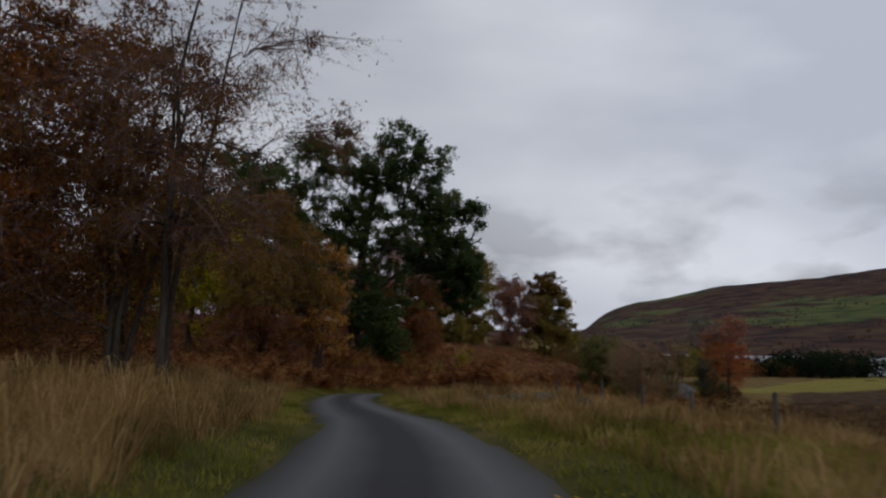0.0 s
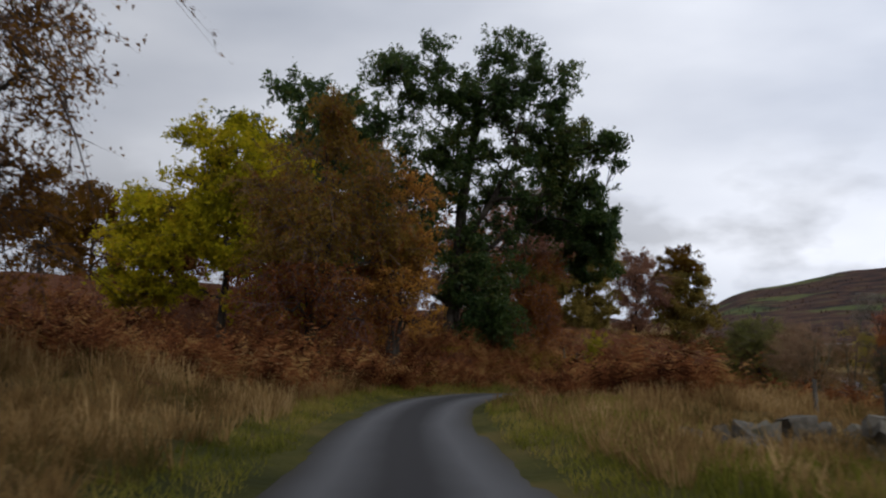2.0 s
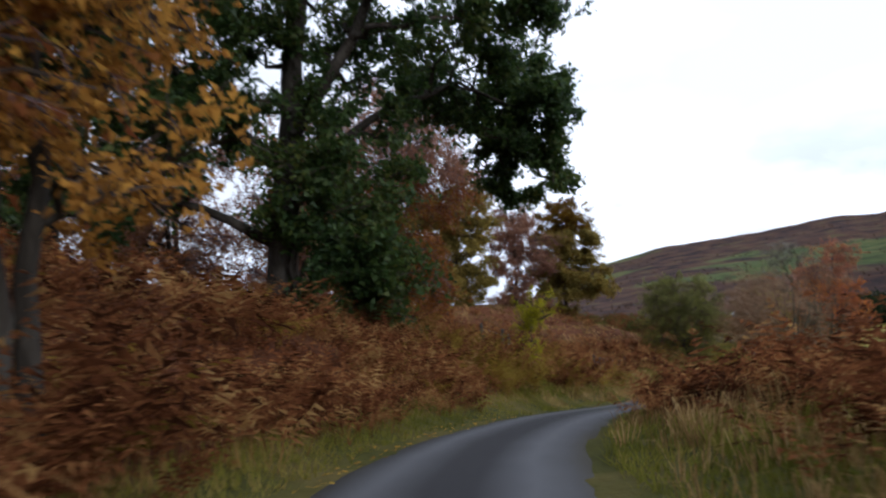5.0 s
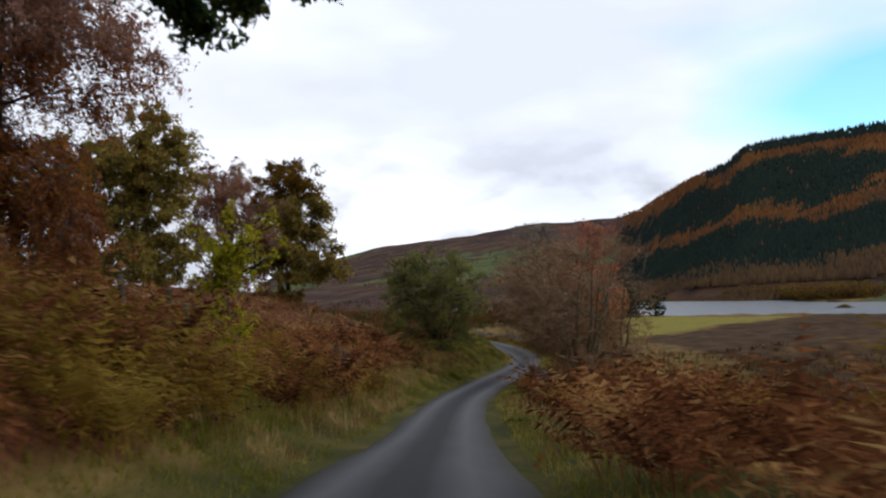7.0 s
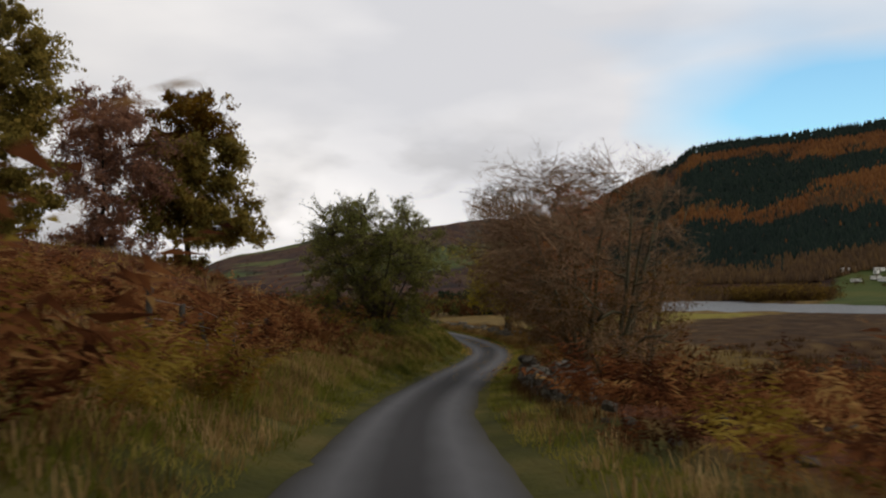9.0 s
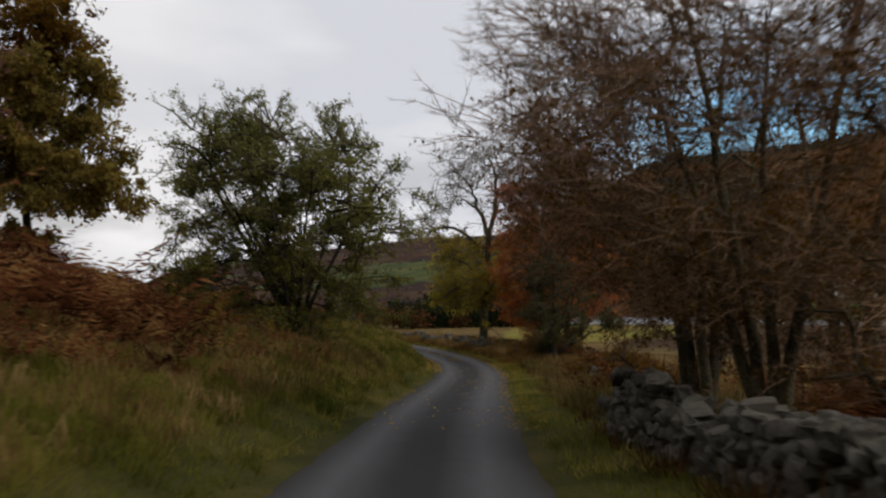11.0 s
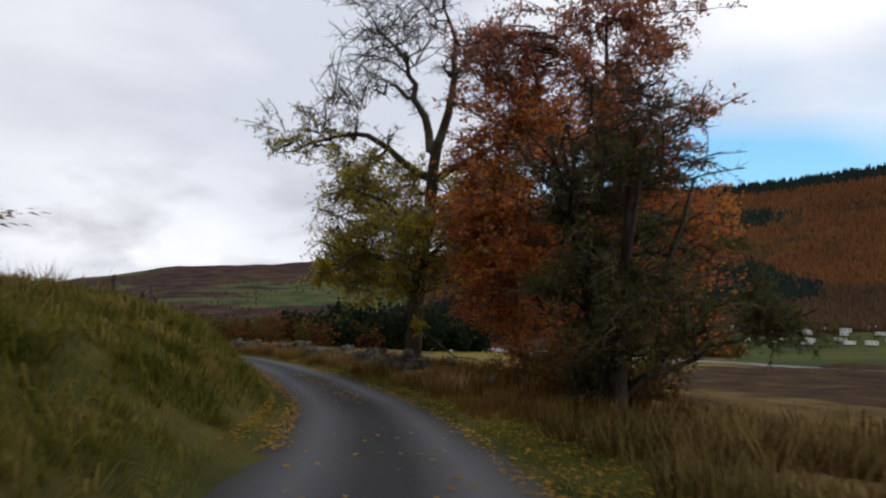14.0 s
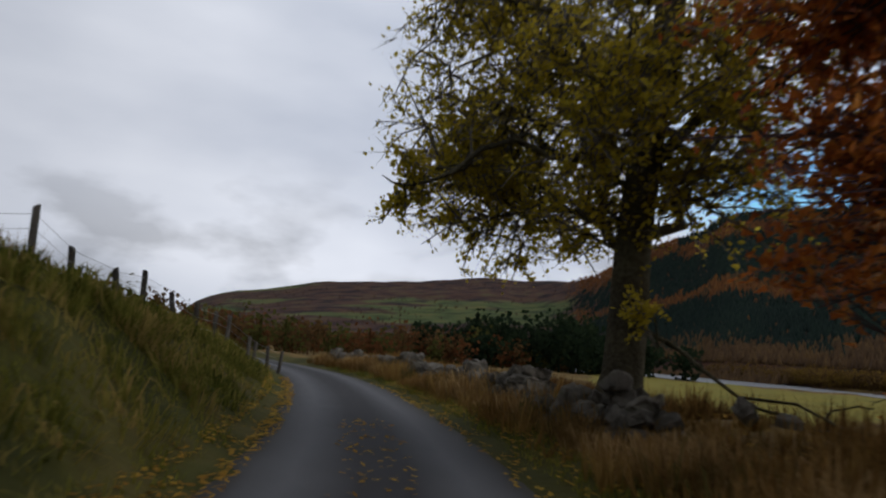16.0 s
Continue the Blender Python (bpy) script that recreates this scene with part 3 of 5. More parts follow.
HALF = np.interp(ALONG, WIDTH_AT, [1.58, 1.5, 1.32, 1.38, 1.45, 1.18, 1.25, 1.38, 1.52, 1.38])
across = np.array([-1.08, -1.0, -0.66, -0.33, 0.0, 0.33, 0.66, 1.0, 1.08])
camber = np.array([-0.12, -0.01, 0.02, 0.035, 0.04, 0.035, 0.02, -0.01, -0.12])
rng = np.random.default_rng(2)
ragged = np.stack([0.06 * rough(ALONG, ALONG * 0 + 3, 2.2), 0.06 * rough(ALONG, ALONG * 0 + 40, 2.2)], 1)
rv, ruv = [], []
for k in range(len(LINE)):
    off = across * HALF[k]
    off[:2] += ragged[k, 0]
    off[-2:] += ragged[k, 1]
    rv.append(np.column_stack([LINE[k, 0] + SIDE[k, 0] * off, LINE[k, 1] + SIDE[k, 1] * off, LINE[k, 2] + camber]))
    ruv.append(np.column_stack([(across + 1.08) / 2.16, np.full(9, ALONG[k] / 3)]))
rv, ruv = np.concatenate(rv), np.concatenate(ruv)
ri = np.arange(len(rv)).reshape(-1, 9)
rf = np.stack([ri[:-1, :-1], ri[:-1, 1:], ri[1:, 1:], ri[1:, :-1]], -1).reshape(-1, 4)
rm = mesh("road", rv, rf, road_material(), True)
rm.uv_layers.new(name="UVMap").data.foreach_set("uv", ruv[rf.ravel()].astype(np.float32).ravel())
tagged(new("road", rm), "narrow grey single-track asphalt road with a darker mossy crown", "road", kind="structure")


# ---- trees ----
def foot(x, y, sink=0.1):
    return (x, y, float(ground_height([x], [y])[0]) - sink)


def in_ball(n, rng, shell=0.35):
    v = rng.normal(size=(n, 3))
    v /= np.linalg.norm(v, axis=1, keepdims=True)
    return v * (rng.uniform(0, 1, (n, 1)) ** shell)


def crown_blobs(rng, n, centre, radii, size, ragged=0.25):
    """Foliage clumps that fill an egg unevenly: rows of x, y, z, radius."""
    p = in_ball(n, rng, 0.45) * np.array(radii) + np.array(centre)
    p += rng.normal(size=p.shape) * ragged
    return np.column_stack([p, rng.uniform(0.7, 1.3, n) * size])


def slivers(a, b, width, rng):
    """Thin flat twigs from a to b."""
    w = np.cross(b - a, rng.normal(size=a.shape))
    w *= width / (np.linalg.norm(w, axis=1, keepdims=True) + 1e-9)
    v = np.stack([a - w * 1.2, a + w * 1.2, b], 1).reshape(-1, 3)
    return v, np.arange(len(v)).reshape(-1, 3)


def ribbons(points, radii, rng):
    """Thin flat strips along lines: points (b, k, 3), radii (b, k)."""
    b, k, _ = points.shape
    w = np.cross(points[:, -1] - points[:, 0], rng.normal(size=(b, 3)))
    w /= np.linalg.norm(w, axis=1, keepdims=True) + 1e-9
    off = w[:, None] * radii[..., None]
    v = np.stack([points - off, points + off], 2).reshape(-1, 3)
    i = np.arange(b * k).reshape(b, k)[:, :-1].ravel() * 2
    return v, np.concatenate([np.stack([i, i + 1, i + 3], 1), np.stack([i, i + 3, i + 2], 1)])


def tree(name, at, label, height, trunk_radius, blobs, leaf_mat, bark=BARK, twig=TWIG, stems=1, lean=(0, 0), fork=0.35, twigs=14, sub=5,
         leaves=9, leaf_size=0.13, droop=0.15, sag=0.0, seed=1, stem_top=0.85, splay=0.0, group="", leaf_part=1.0, second=None, leaf_below=99.0, limb_size=1.0, twist=0.06, taper=0.86, bones=(), twig_size=1.0):
    """A trunk (or several stems) with limbs out to every clump, twigs in it, and leaves on the twigs."""
    rng = np.random.default_rng(seed)
    root = thing(name, at, label, "tree", group)
    lean = np.array([*lean, 0.0])
    blobs = np.asarray(blobs, float)
    top = height * stem_top
    lines, rads = [], []
    for i in range(stems):
        a = rng.uniform(0, 6.28)
        out = np.array([math.cos(a), math.sin(a), 0]) * (splay * rng.uniform(0.5, 1.1) if stems > 1 else 0)
        t = np.linspace(0, 1, 10)
        p = np.array([0, 0, 1.0]) * (t * top * (rng.uniform(0.75, 1) if i else 1))[:, None] + (lean + out) * (t**1.3)[:, None]
        p += np.array([math.cos(a), math.sin(a), 0]) * (trunk_radius * (0.8 if stems > 1 else 0))
        p[1:, :2] += np.cumsum(rng.normal(size=(9, 2)) * 0.018 * height / 3, axis=0)
        lines.append(p)
        r = trunk_radius * (1 - taper * t ** 0.9)
        r[0] *= 1.45
        rads.append(r)
    lines, rads = np.array(lines), np.array(rads)
    part("trunk", mesh("trunk", *tubes(lines, rads, 10), bark, True), root)
    # limbs
    c, size = blobs[:, :3], blobs[:, 3]
    order = np.argsort(np.hypot(c[:, 0], c[:, 1]) + 0.4 * c[:, 2])
    low = int(round(fork * 9))
    nodes, node_r, node_far = [], [], []
    for p, r in zip(lines, rads):
        for k in range(max(low, 1), 10):
            for f in (0.0, 0.5):
                if k < 9:
                    nodes.append(p[k] * (1 - f) + p[k + 1] * f)
                    node_r.append(r[k] * (1 - f) + r[k + 1] * f)
                    node_far.append(0.0)
    for points, r0 in bones:
        points = np.array(points, float)
        t = np.linspace(0, 1, 10)
        at_ = np.linspace(0, 1, len(points))
        p = np.stack([np.interp(t, at_, points[:, k]) for k in range(3)], 1)
        p[1:-1] = 0.25 * p[:-2] + 0.5 * p[1:-1] + 0.25 * p[2:]
        p[1:] += rng.normal(size=(9, 3)) * 0.07
        r = r0 * (1 - 0.88 * t)
        part("limb", mesh("limb", *tubes(p[None], r[None], 8), bark, True), root)
        for k in range(2, 10):
            nodes.append(p[k])
            node_r.append(r[k])
            node_far.append(0.0)
    limb, rl = np.empty((len(c), 7, 3)), np.empty((len(c), 7))
    for b in order:
        pts, far = np.array(nodes), np.array(node_far)
        way = c[b] - pts
        dist = np.linalg.norm(way, axis=1)
        cost = dist * (1 + 0.5 * np.clip(-way[:, 2] / (dist + 0.1), -0.2, 1)) + 0.3 * far + 2.0 * (np.array(node_r) < 0.012) + rng.uniform(0, 0.5, len(pts))
        i = int(np.argmin(cost))
        length = dist[i] + 0.05
        bend = np.array([[0, 0, 0.12 * length]]) + rng.normal(size=(1, 3)) * 0.13 * length
        line = curves(pts[i:i + 1], c[b:b + 1], bend, 7, rng, twist)[0]
        r0 = min(node_r[i] * 0.8, (0.02 + 0.022 * length + 0.008 * trunk_radius / 0.2) * limb_size)
        limb[b], rl[b] = line, r0 * np.linspace(1, 0.35, 7)
        for k in (2, 3, 4, 5, 6):
            nodes.append(line[k])
            node_r.append(rl[b, k])
            node_far.append(far[i] + length * k / 6)
    # twigs
    nb = np.repeat(np.arange(len(c)), twigs)
    end = c[nb] + in_ball(len(nb), rng, 0.5) * size[nb, None] * rng.uniform(0.8, 1.7, (len(nb), 1)) * np.array([1.1, 1.1, 0.9])
    end[:, 2] -= sag * rng.uniform(0, 1, len(nb)) * size[nb]
    begin = limb[nb, rng.integers(2, 7, len(nb))]
    tw = curves(begin, end, np.array([0, 0, 0.1]) * np.linalg.norm(end - begin, axis=1)[:, None], 3, rng)
    rt = twig_size * (0.011 + 0.007 * np.linalg.norm(end - begin, axis=1))[:, None] * np.linspace(1, 0.35, 3)[None]
    ns = np.repeat(np.arange(len(nb)), sub)
    b2 = tw[ns, rng.integers(1, 3, len(ns))] * 0.75 + tw[ns, 1] * 0.25
    e2 = b2 + (in_ball(len(ns), rng) * 0.55 + 0.35 * (tw[ns, 2] - tw[ns, 0])) * size[nb[ns], None] * 0.8
    e2[:, 2] -= sag * rng.uniform(0.2, 1, len(ns)) * size[nb[ns]] * 0.9
    st = curves(b2, e2, np.array([0, 0, 0.08 * (1 + sag)]) * np.linalg.norm(e2 - b2, axis=1)[:, None], 3, rng)
    for i in range(len(limb)):
        part("limb", mesh("limb", *tubes(limb[i:i + 1], rl[i:i + 1], 6 if rl[i, 0] > 0.06 else 4), bark, True), root)
    tagged(part("twig_mass", mesh("twig_mass", *join(ribbons(tw, rt * 1.25, rng), slivers(st[:, 0], st[:, 2], 0.009 * twig_size, rng)), twig), root), kind="stuff")
    # leaves
    chosen = np.where((rng.uniform(0, 1, len(ns)) < leaf_part) & (b2[:, 2] < leaf_below + rng.normal(size=len(ns)) * 0.8))[0]
    nl = np.repeat(chosen, leaves)
    if len(nl):
        f = rng.uniform(0, 2, len(nl))
        j = np.minimum(f.astype(int), 1)
        p = st[nl, j] * (1 - (f - j))[:, None] + st[nl, j + 1] * (f - j)[:, None] + rng.normal(size=(len(nl), 3)) * leaf_size * 1.1
        v, q = (quads if leaf_size in (0.046,) else blades)(p, leaf_size, rng, 0.62, droop)
        k = q.shape[1]
        if second is None:
            part("crown", mesh("crown", v, q, leaf_mat), root)
        else:
            other = (p[:, 2] > second[1]) ^ (rng.uniform(0, 1, len(p)) < 0.12)
            for mat, keep in ((leaf_mat, ~other), (second[0], other)):
                n = int(keep.sum())
                if n:
                    part("crown", mesh("crown", v.reshape(-1, k, 3)[keep].reshape(-1, 3), np.arange(k * n).reshape(n, k), mat), root)
    return root


def blobs_for(seed, n, centre, radii, size):
    return crown_blobs(np.random.default_rng(seed), n, centre, radii, size)


def egg(*rows):
    """Clumps from rows of seed, number, centre, radii, clump size."""
    return np.concatenate([blobs_for(*row) for row in rows])


# the great oak above the bend, and its neighbour behind
oak = egg((1, 26, (-1.5, -4.5, 18.0), (3.5, 3.0, 2.2), 0.75), (2, 44, (5.2, -3.0, 17.4), (3.8, 3.4, 3.3), 0.75), (3, 24, (8.2, -2.5, 14.0), (2.5, 2.6, 2.2), 0.65),
          (4, 7, (11.0, -2.6, 13.2), (1.3, 1.2, 0.9), 0.5), (5, 34, (-3.5, -2, 13.0), (4.4, 3.5, 3.4), 0.85), (6, 36, (3.2, -1.5, 12.0), (4.2, 3.4, 3.6), 0.8),
          (7, 42, (7.8, 4.2, 10.4), (4.2, 3.6, 3.3), 0.75), (8, 34, (2.2, -1.0, 6.0), (2.9, 2.4, 3.0), 0.75), (13, 34, (2.8, -1.4, 2.6), (2.2, 1.8, 2.3), 0.75),
          (10, 20, (9.3, 6.0, 9.4), (2.2, 2.4, 2.2), 0.65), (20, 24, (10.7, 4.8, 8.9), (1.7, 1.8, 2.4), 0.55), (23, 9, (11.0, 5.4, 6.5), (0.6, 0.8, 1.5), 0.4), (24, 11, (9.2, 7.2, 6.5), (0.8, 0.9, 1.6), 0.4), (15, 28, (0.4, -3.0, 15.2), (3.2, 2.6, 2.6), 0.75), (16, 18, (-1.2, -2.6, 10.4), (3.2, 2.6, 2.8), 0.8), (17, 20, (8.4, -1.2, 11.6), (2.6, 2.4, 1.6), 0.7), (18, 26, (-6.2, -3.6, 11.4), (3.8, 3.0, 3.2), 0.75), (19, 6, (-8.4, -4.0, 8.2), (2.6, 2.2, 1.8), 0.65), (9, 22, (-5.0, -1.8, 8.0), (4.0, 3.0, 2.4), 0.75), (14, 7, (-7.5, -2.5, 4.4), (2.6, 2.0, 0.9), 0.6), (21, 17, (-2.7, -1.4, 7.5), (2.4, 2.2, 1.9), 0.6), (25, 10, (-1.3, -2.0, 8.0), (1.2, 1.2, 1.3), 0.6), (22, 6, (-4.6, -1.4, 4.9), (2.4, 1.6, 0.8), 0.5))
oak[:, 2] += 0.03 * np.clip(oak[:, 2] - 9, 0, 12)
oak[:, 0] -= 0.3 * np.clip((oak[:, 2] - 10) / 5, 0, 1)
tree("oak_tree", foot(-8.2, 76.5, 1.1), "tall old oak still in dark green leaf above the bracken bank", 20.5, 0.62, oak, LEAF_OAK, BARK, TWIG, lean=(2.6, -2.0), fork=0.2, taper=0.7, limb_size=1.5,
     twigs=9, sub=4, leaves=8, leaf_size=0.115, seed=11, twist=0.1,
     bones=[([(0.1, 0, 3.6), (-2.0, -0.8, 5.0), (-4.4, -1.6, 4.9), (-7.8, -2.6, 4.3)], 0.2), ([(0.6, -0.4, 6.0), (-1.6, -1.0, 8.2), (-3.0, -1.6, 9.8), (-4.6, -2.0, 12.4)], 0.26),
            ([(1.0, -0.8, 7.2), (3.2, -1.4, 10.0), (4.6, -2.2, 13.0), (5.4, -3.0, 17.5)], 0.28), ([(0.8, -0.6, 5.6), (3.6, 0.6, 8.0), (6.8, 3.2, 9.8), (10.4, 5.4, 9.0)], 0.22)])
tree("oak_tree", foot(-17, 80, 0.8), "dark green oak standing behind the larger oak", 17.5, 0.5, egg((12, 90, (-1.5, -3.0, 10.0), (6.4, 5.0, 6.8), 1.05)), LEAF_OAK, BARK, TWIG,
     lean=(-1, -1), fork=0.25, twigs=9, sub=4, leaves=8, leaf_size=0.17, seed=12)

for x, y, h, k in ((-14.5, 90.0, 13.0, 27), (-21.5, 91.0, 9.5, 28), (-9.5, 93.5, 12.0, 29)):
    tree("birch_tree", foot(x, y, 0.4), "pinkish-brown birch in fine twig behind the great oak", h, 0.18, egg((k, 60, (0, 0, h * 0.54), (3.0, 3.0, h * 0.44), 1.0), (k + 300, 24, (0, 0, h * 0.16), (3.0, 2.6, h * 0.15), 0.9)), LEAF_PINK, BARK, TWIG_PURPLE, stems=2, splay=0.8,
         fork=0.12, twigs=12, sub=5, leaves=4, leaf_size=0.085, sag=0.6, seed=k, twig_size=0.8, group="birches behind the oak", second=(LEAF_RUST, h * 0.6))

# birches by the roadside at the start
tree("birch_tree", foot(-6.9, 21.6), "roadside birch with leaning trunk, purple twigs and few rusty leaves", 14, 0.11,
     egg((21, 44, (0.8, 0.5, 8.0), (3.9, 4.4, 4.4), 1.1), (22, 12, (1.0, 0.2, 4.6), (1.8, 2.6, 1.0), 0.9)), LEAF_BROWN, BARK, TWIG_PURPLE,
     stems=3, splay=1.5, lean=(0.8, 0.2), fork=0.25, twigs=16, sub=7, leaves=5, leaf_size=0.035, sag=0.25, seed=21, leaf_part=0.8, twig_size=0.5)
tree("birch_tree", foot(-8.8, 23.4), "birch with rust-brown leaves standing in tall dead grass", 13, 0.11, egg((23, 70, (-1.0, 0.6, 6.6), (3.2, 3.4, 6.0), 1.05)), LEAF_BROWN, BARK, TWIG_PURPLE,
     stems=4, splay=1.4, fork=0.16, twigs=14, sub=7, leaves=5, leaf_size=0.058, sag=0.4, seed=22, twig_size=0.6)
tree("birch_tree", foot(-13.5, 25.5), "rust-leaved birch further into the wood", 13.5, 0.2, egg((24, 70, (0.4, 0, 7.0), (4.2, 4.0, 6.6), 1.3)), LEAF_RUST, BARK, TWIG,
     fork=0.12, twigs=13, sub=6, leaves=6, leaf_size=0.07, sag=0.4, seed=23)
tree("birch_tree", foot(-16.5, 29.5), "gold and brown birch deep among the roadside trees", 14.5, 0.2, egg((26, 56, (0, 0, 7.0), (4.2, 4.0, 6.8), 1.3)), LEAF_BROWN, BARK, TWIG,
     fork=0.12, twigs=13, sub=6, leaves=4, leaf_size=0.065, sag=0.4, seed=26, twig_size=0.7)
tree("birch_tree", foot(-12.2, 33.5), "brown-leaved birch among dead grass and bracken", 11, 0.17, egg((25, 50, (-0.6, 0, 5.2), (2.8, 3.0, 4.8), 1.2)), LEAF_BROWN, BARK, TWIG,
     fork=0.12, twigs=13, sub=6, leaves=4, leaf_size=0.06, sag=0.4, seed=24, twig_size=0.7)

# the brown birch and orange rowan below the oak
tree("birch_tree", foot(-10.8, 53.0), "red-brown birch with dense fine twigs and twin dark trunks", 11.8, 0.17,
     egg((31, 104, (0.0, 0, 5.2), (3.6, 3.2, 5.0), 1.0), (33, 10, (0.4, 0, 10.4), (1.4, 1.3, 1.0), 0.8)), leaf("birch_leaf", [(0.1, 0.032, 0.014), (0.19, 0.066, 0.022), (0.28, 0.13, 0.036)]), BARK, TWIG_PURPLE,
     stems=3, splay=1.2, fork=0.1, twigs=15, sub=6, leaves=6, leaf_size=0.066, sag=0.5, seed=31, second=(leaf("russet_leaf", [(0.11, 0.066, 0.014), (0.19, 0.12, 0.022), (0.26, 0.17, 0.04)]), 4.2), twig_size=0.6)
tree("rowan_tree", foot(-7.7, 54.4), "rowan in orange-yellow leaf among bracken", 9.4, 0.13, egg((32, 48, (0.3, -0.3, 5.4), (1.8, 1.8, 4.0), 0.65)),
     leaf("amber_leaf", [(0.209, 0.0961, 0.0256), (0.385, 0.185, 0.0385), (0.545, 0.289, 0.0545)]), BARK, TWIG, stems=3, splay=0.9, fork=0.1, twigs=12, sub=5, leaves=7, leaf_size=0.06, sag=0.2, leaf_part=0.7, seed=32)

# the yellow-green tree and the far wood on the left slope
tree("sycamore_tree", foot(-17.7, 60.5, 0.4), "yellow-green sycamore on the slope above the bracken", 12.2, 0.24,
     egg((41, 60, (1.2, 0, 8.5), (3.6, 3.2, 3.2), 0.85), (42, 46, (-2.8, -0.5, 5.5), (3.2, 2.6, 2.7), 0.8), (43, 26, (2.6, -1, 4.0), (2.6, 2.2, 2.4), 0.8), (44, 12, (-4.4, -0.5, 2.4), (2.0, 1.8, 1.4), 0.7)),
     LEAF_YELLOW, BARK, TWIG, lean=(0.6, 0), fork=0.18, twigs=10, sub=4, leaves=10, leaf_size=0.11, seed=41)
for i, (x, y, h, r) in enumerate([(-54, 113, 15, 5.5), (-47, 121, 13, 4.5), (-63, 117, 16, 6), (-40, 126, 12, 4.5), (-27, 124, 11, 4.5)]):
    tree("birch_tree", foot(x, y), "brown-leaved tree at the upper edge of the slope", h, 0.25, egg((50 + i, 46, (0, 0, h * 0.5), (r, r, h * 0.46), 1.35)), LEAF_BROWN if i % 2 else LEAF_HAZEL, BARK, TWIG,
         fork=0.12, twigs=10, sub=4, leaves=8, leaf_size=0.19, sag=0.3, seed=50 + i, group="trees along the upper slope")

# trees above the road past the oak
tree("birch_tree", foot(-4.0, 100.0), "weeping birch with rusty leaves and sparse pinkish top", 17.0, 0.26,
     egg((61, 96, (1.2, 0, 10.8), (5.2, 4.2, 6.0), 1.05), (62, 70, (0.2, -0.4, 3.0), (3.8, 2.8, 3.4), 1.0)), LEAF_RUST, BARK, TWIG_PURPLE,
     stems=2, splay=1.0, lean=(0.6, 0), fork=0.12, twigs=13, sub=5, leaves=8, leaf_size=0.075, sag=0.9, seed=61, second=(LEAF_PINK, 8.5), twig_size=0.7)
tree("birch_tree", foot(-9.0, 108), "rust-brown birch behind the oak", 11.5, 0.2, egg((63, 60, (0, 0, 5.6), (3.6, 3.4, 5.2), 1.2)), LEAF_RUST, BARK, TWIG,
     fork=0.1, twigs=11, sub=4, leaves=9, leaf_size=0.11, sag=0.5, seed=62)
tree("alder_tree", foot(3.6, 143.5), "dark olive alder on the skyline bank", 15.6, 0.28, egg((64, 100, (0.2, 0, 9.4), (5.0, 4.4, 6.6), 0.9), (57, 36, (0.2, 0, 2.4), (5.2, 4.2, 2.4), 0.9)), LEAF_BRONZE, BARK, TWIG,
     fork=0.1, twigs=10, sub=4, leaves=9, leaf_size=0.15, sag=0.3, seed=63)
tree("alder_tree", foot(-2.5, 147), "second dark alder beside its neighbour", 14.0, 0.26, egg((69, 90, (0, 0, 7.2), (4.6, 3.8, 6.6), 1.0), (75, 30, (-0.6, 0, 1.8), (5.0, 3.8, 1.8), 0.9)), LEAF_OLIVE, BARK, TWIG,
     fork=0.1, twigs=10, sub=4, leaves=9, leaf_size=0.15, sag=0.3, seed=69)
tree("birch_tree", foot(11.0, 148), "thin pinkish-brown birch between two alders", 13.2, 0.2, egg((65, 80, (0.6, 0, 7.6), (4.3, 3.6, 5.6), 1.0), (58, 20, (0, 0, 1.8), (3.6, 2.8, 1.7), 0.8)), LEAF_PINK, BARK, TWIG_PURPLE,
     fork=0.1, twigs=12, sub=5, leaves=6, leaf_size=0.1, sag=0.5, seed=64)
tree("alder_tree", foot(17.6, 151.0), "olive-brown alder with drooping sprays on the bank", 14.6, 0.27,
     egg((66, 90, (0.4, 0, 10.0), (5.0, 4.2, 5.2), 0.85), (67, 44, (0.8, 0, 5.4), (6.2, 4.4, 2.6), 0.8), (70, 8, (0, 0, 1.2), (3.2, 2.6, 0.9), 0.7)), LEAF_BRONZE, BARK, TWIG,
     fork=0.12, twigs=10, sub=4, leaves=9, leaf_size=0.14, sag=0.5, seed=65, second=(LEAF_HAZEL, 11.0))
tree("rowan_sapling", foot(1.9, 84.3), "slender yellow-green sapling in the bracken", 4.0, 0.035, egg((68, 34, (0, 0, 2.5), (0.6, 0.6, 1.6), 0.36)), leaf("sapling_leaf", [(0.169, 0.169, 0.0104), (0.325, 0.299, 0.0156), (0.494, 0.416, 0.026)]), BARK, TWIG,
     fork=0.1, twigs=8, sub=4, leaves=5, leaf_size=0.04, seed=66)

# the willow beside the road
tree("willow_tree", foot(24.0, 127.6), "round many-stemmed green willow on the grassy bank", 7.8, 0.09,
     egg((71, 190, (0, 0, 4.7), (4.3, 4.3, 3.4), 0.65), (74, 20, (-3.0, -1.5, 6.2), (1.8, 1.8, 1.6), 0.7), (72, 24, (-3.6, -0.5, 2.2), (1.1, 1.6, 1.2), 0.5), (73, 40, (0, 0, 1.3), (3.8, 3.8, 1.2), 0.6)), LEAF_OLIVE, BARK, TWIG,
     stems=18, splay=3.6, fork=0.16, twigs=11, sub=7, leaves=5, leaf_size=0.042, seed=71, second=(leaf("willow_leaf", [(0.111, 0.122, 0.0333), (0.191, 0.194, 0.0475), (0.281, 0.257, 0.0627)], gloss=0.15), 3.4), twig_size=1.05)

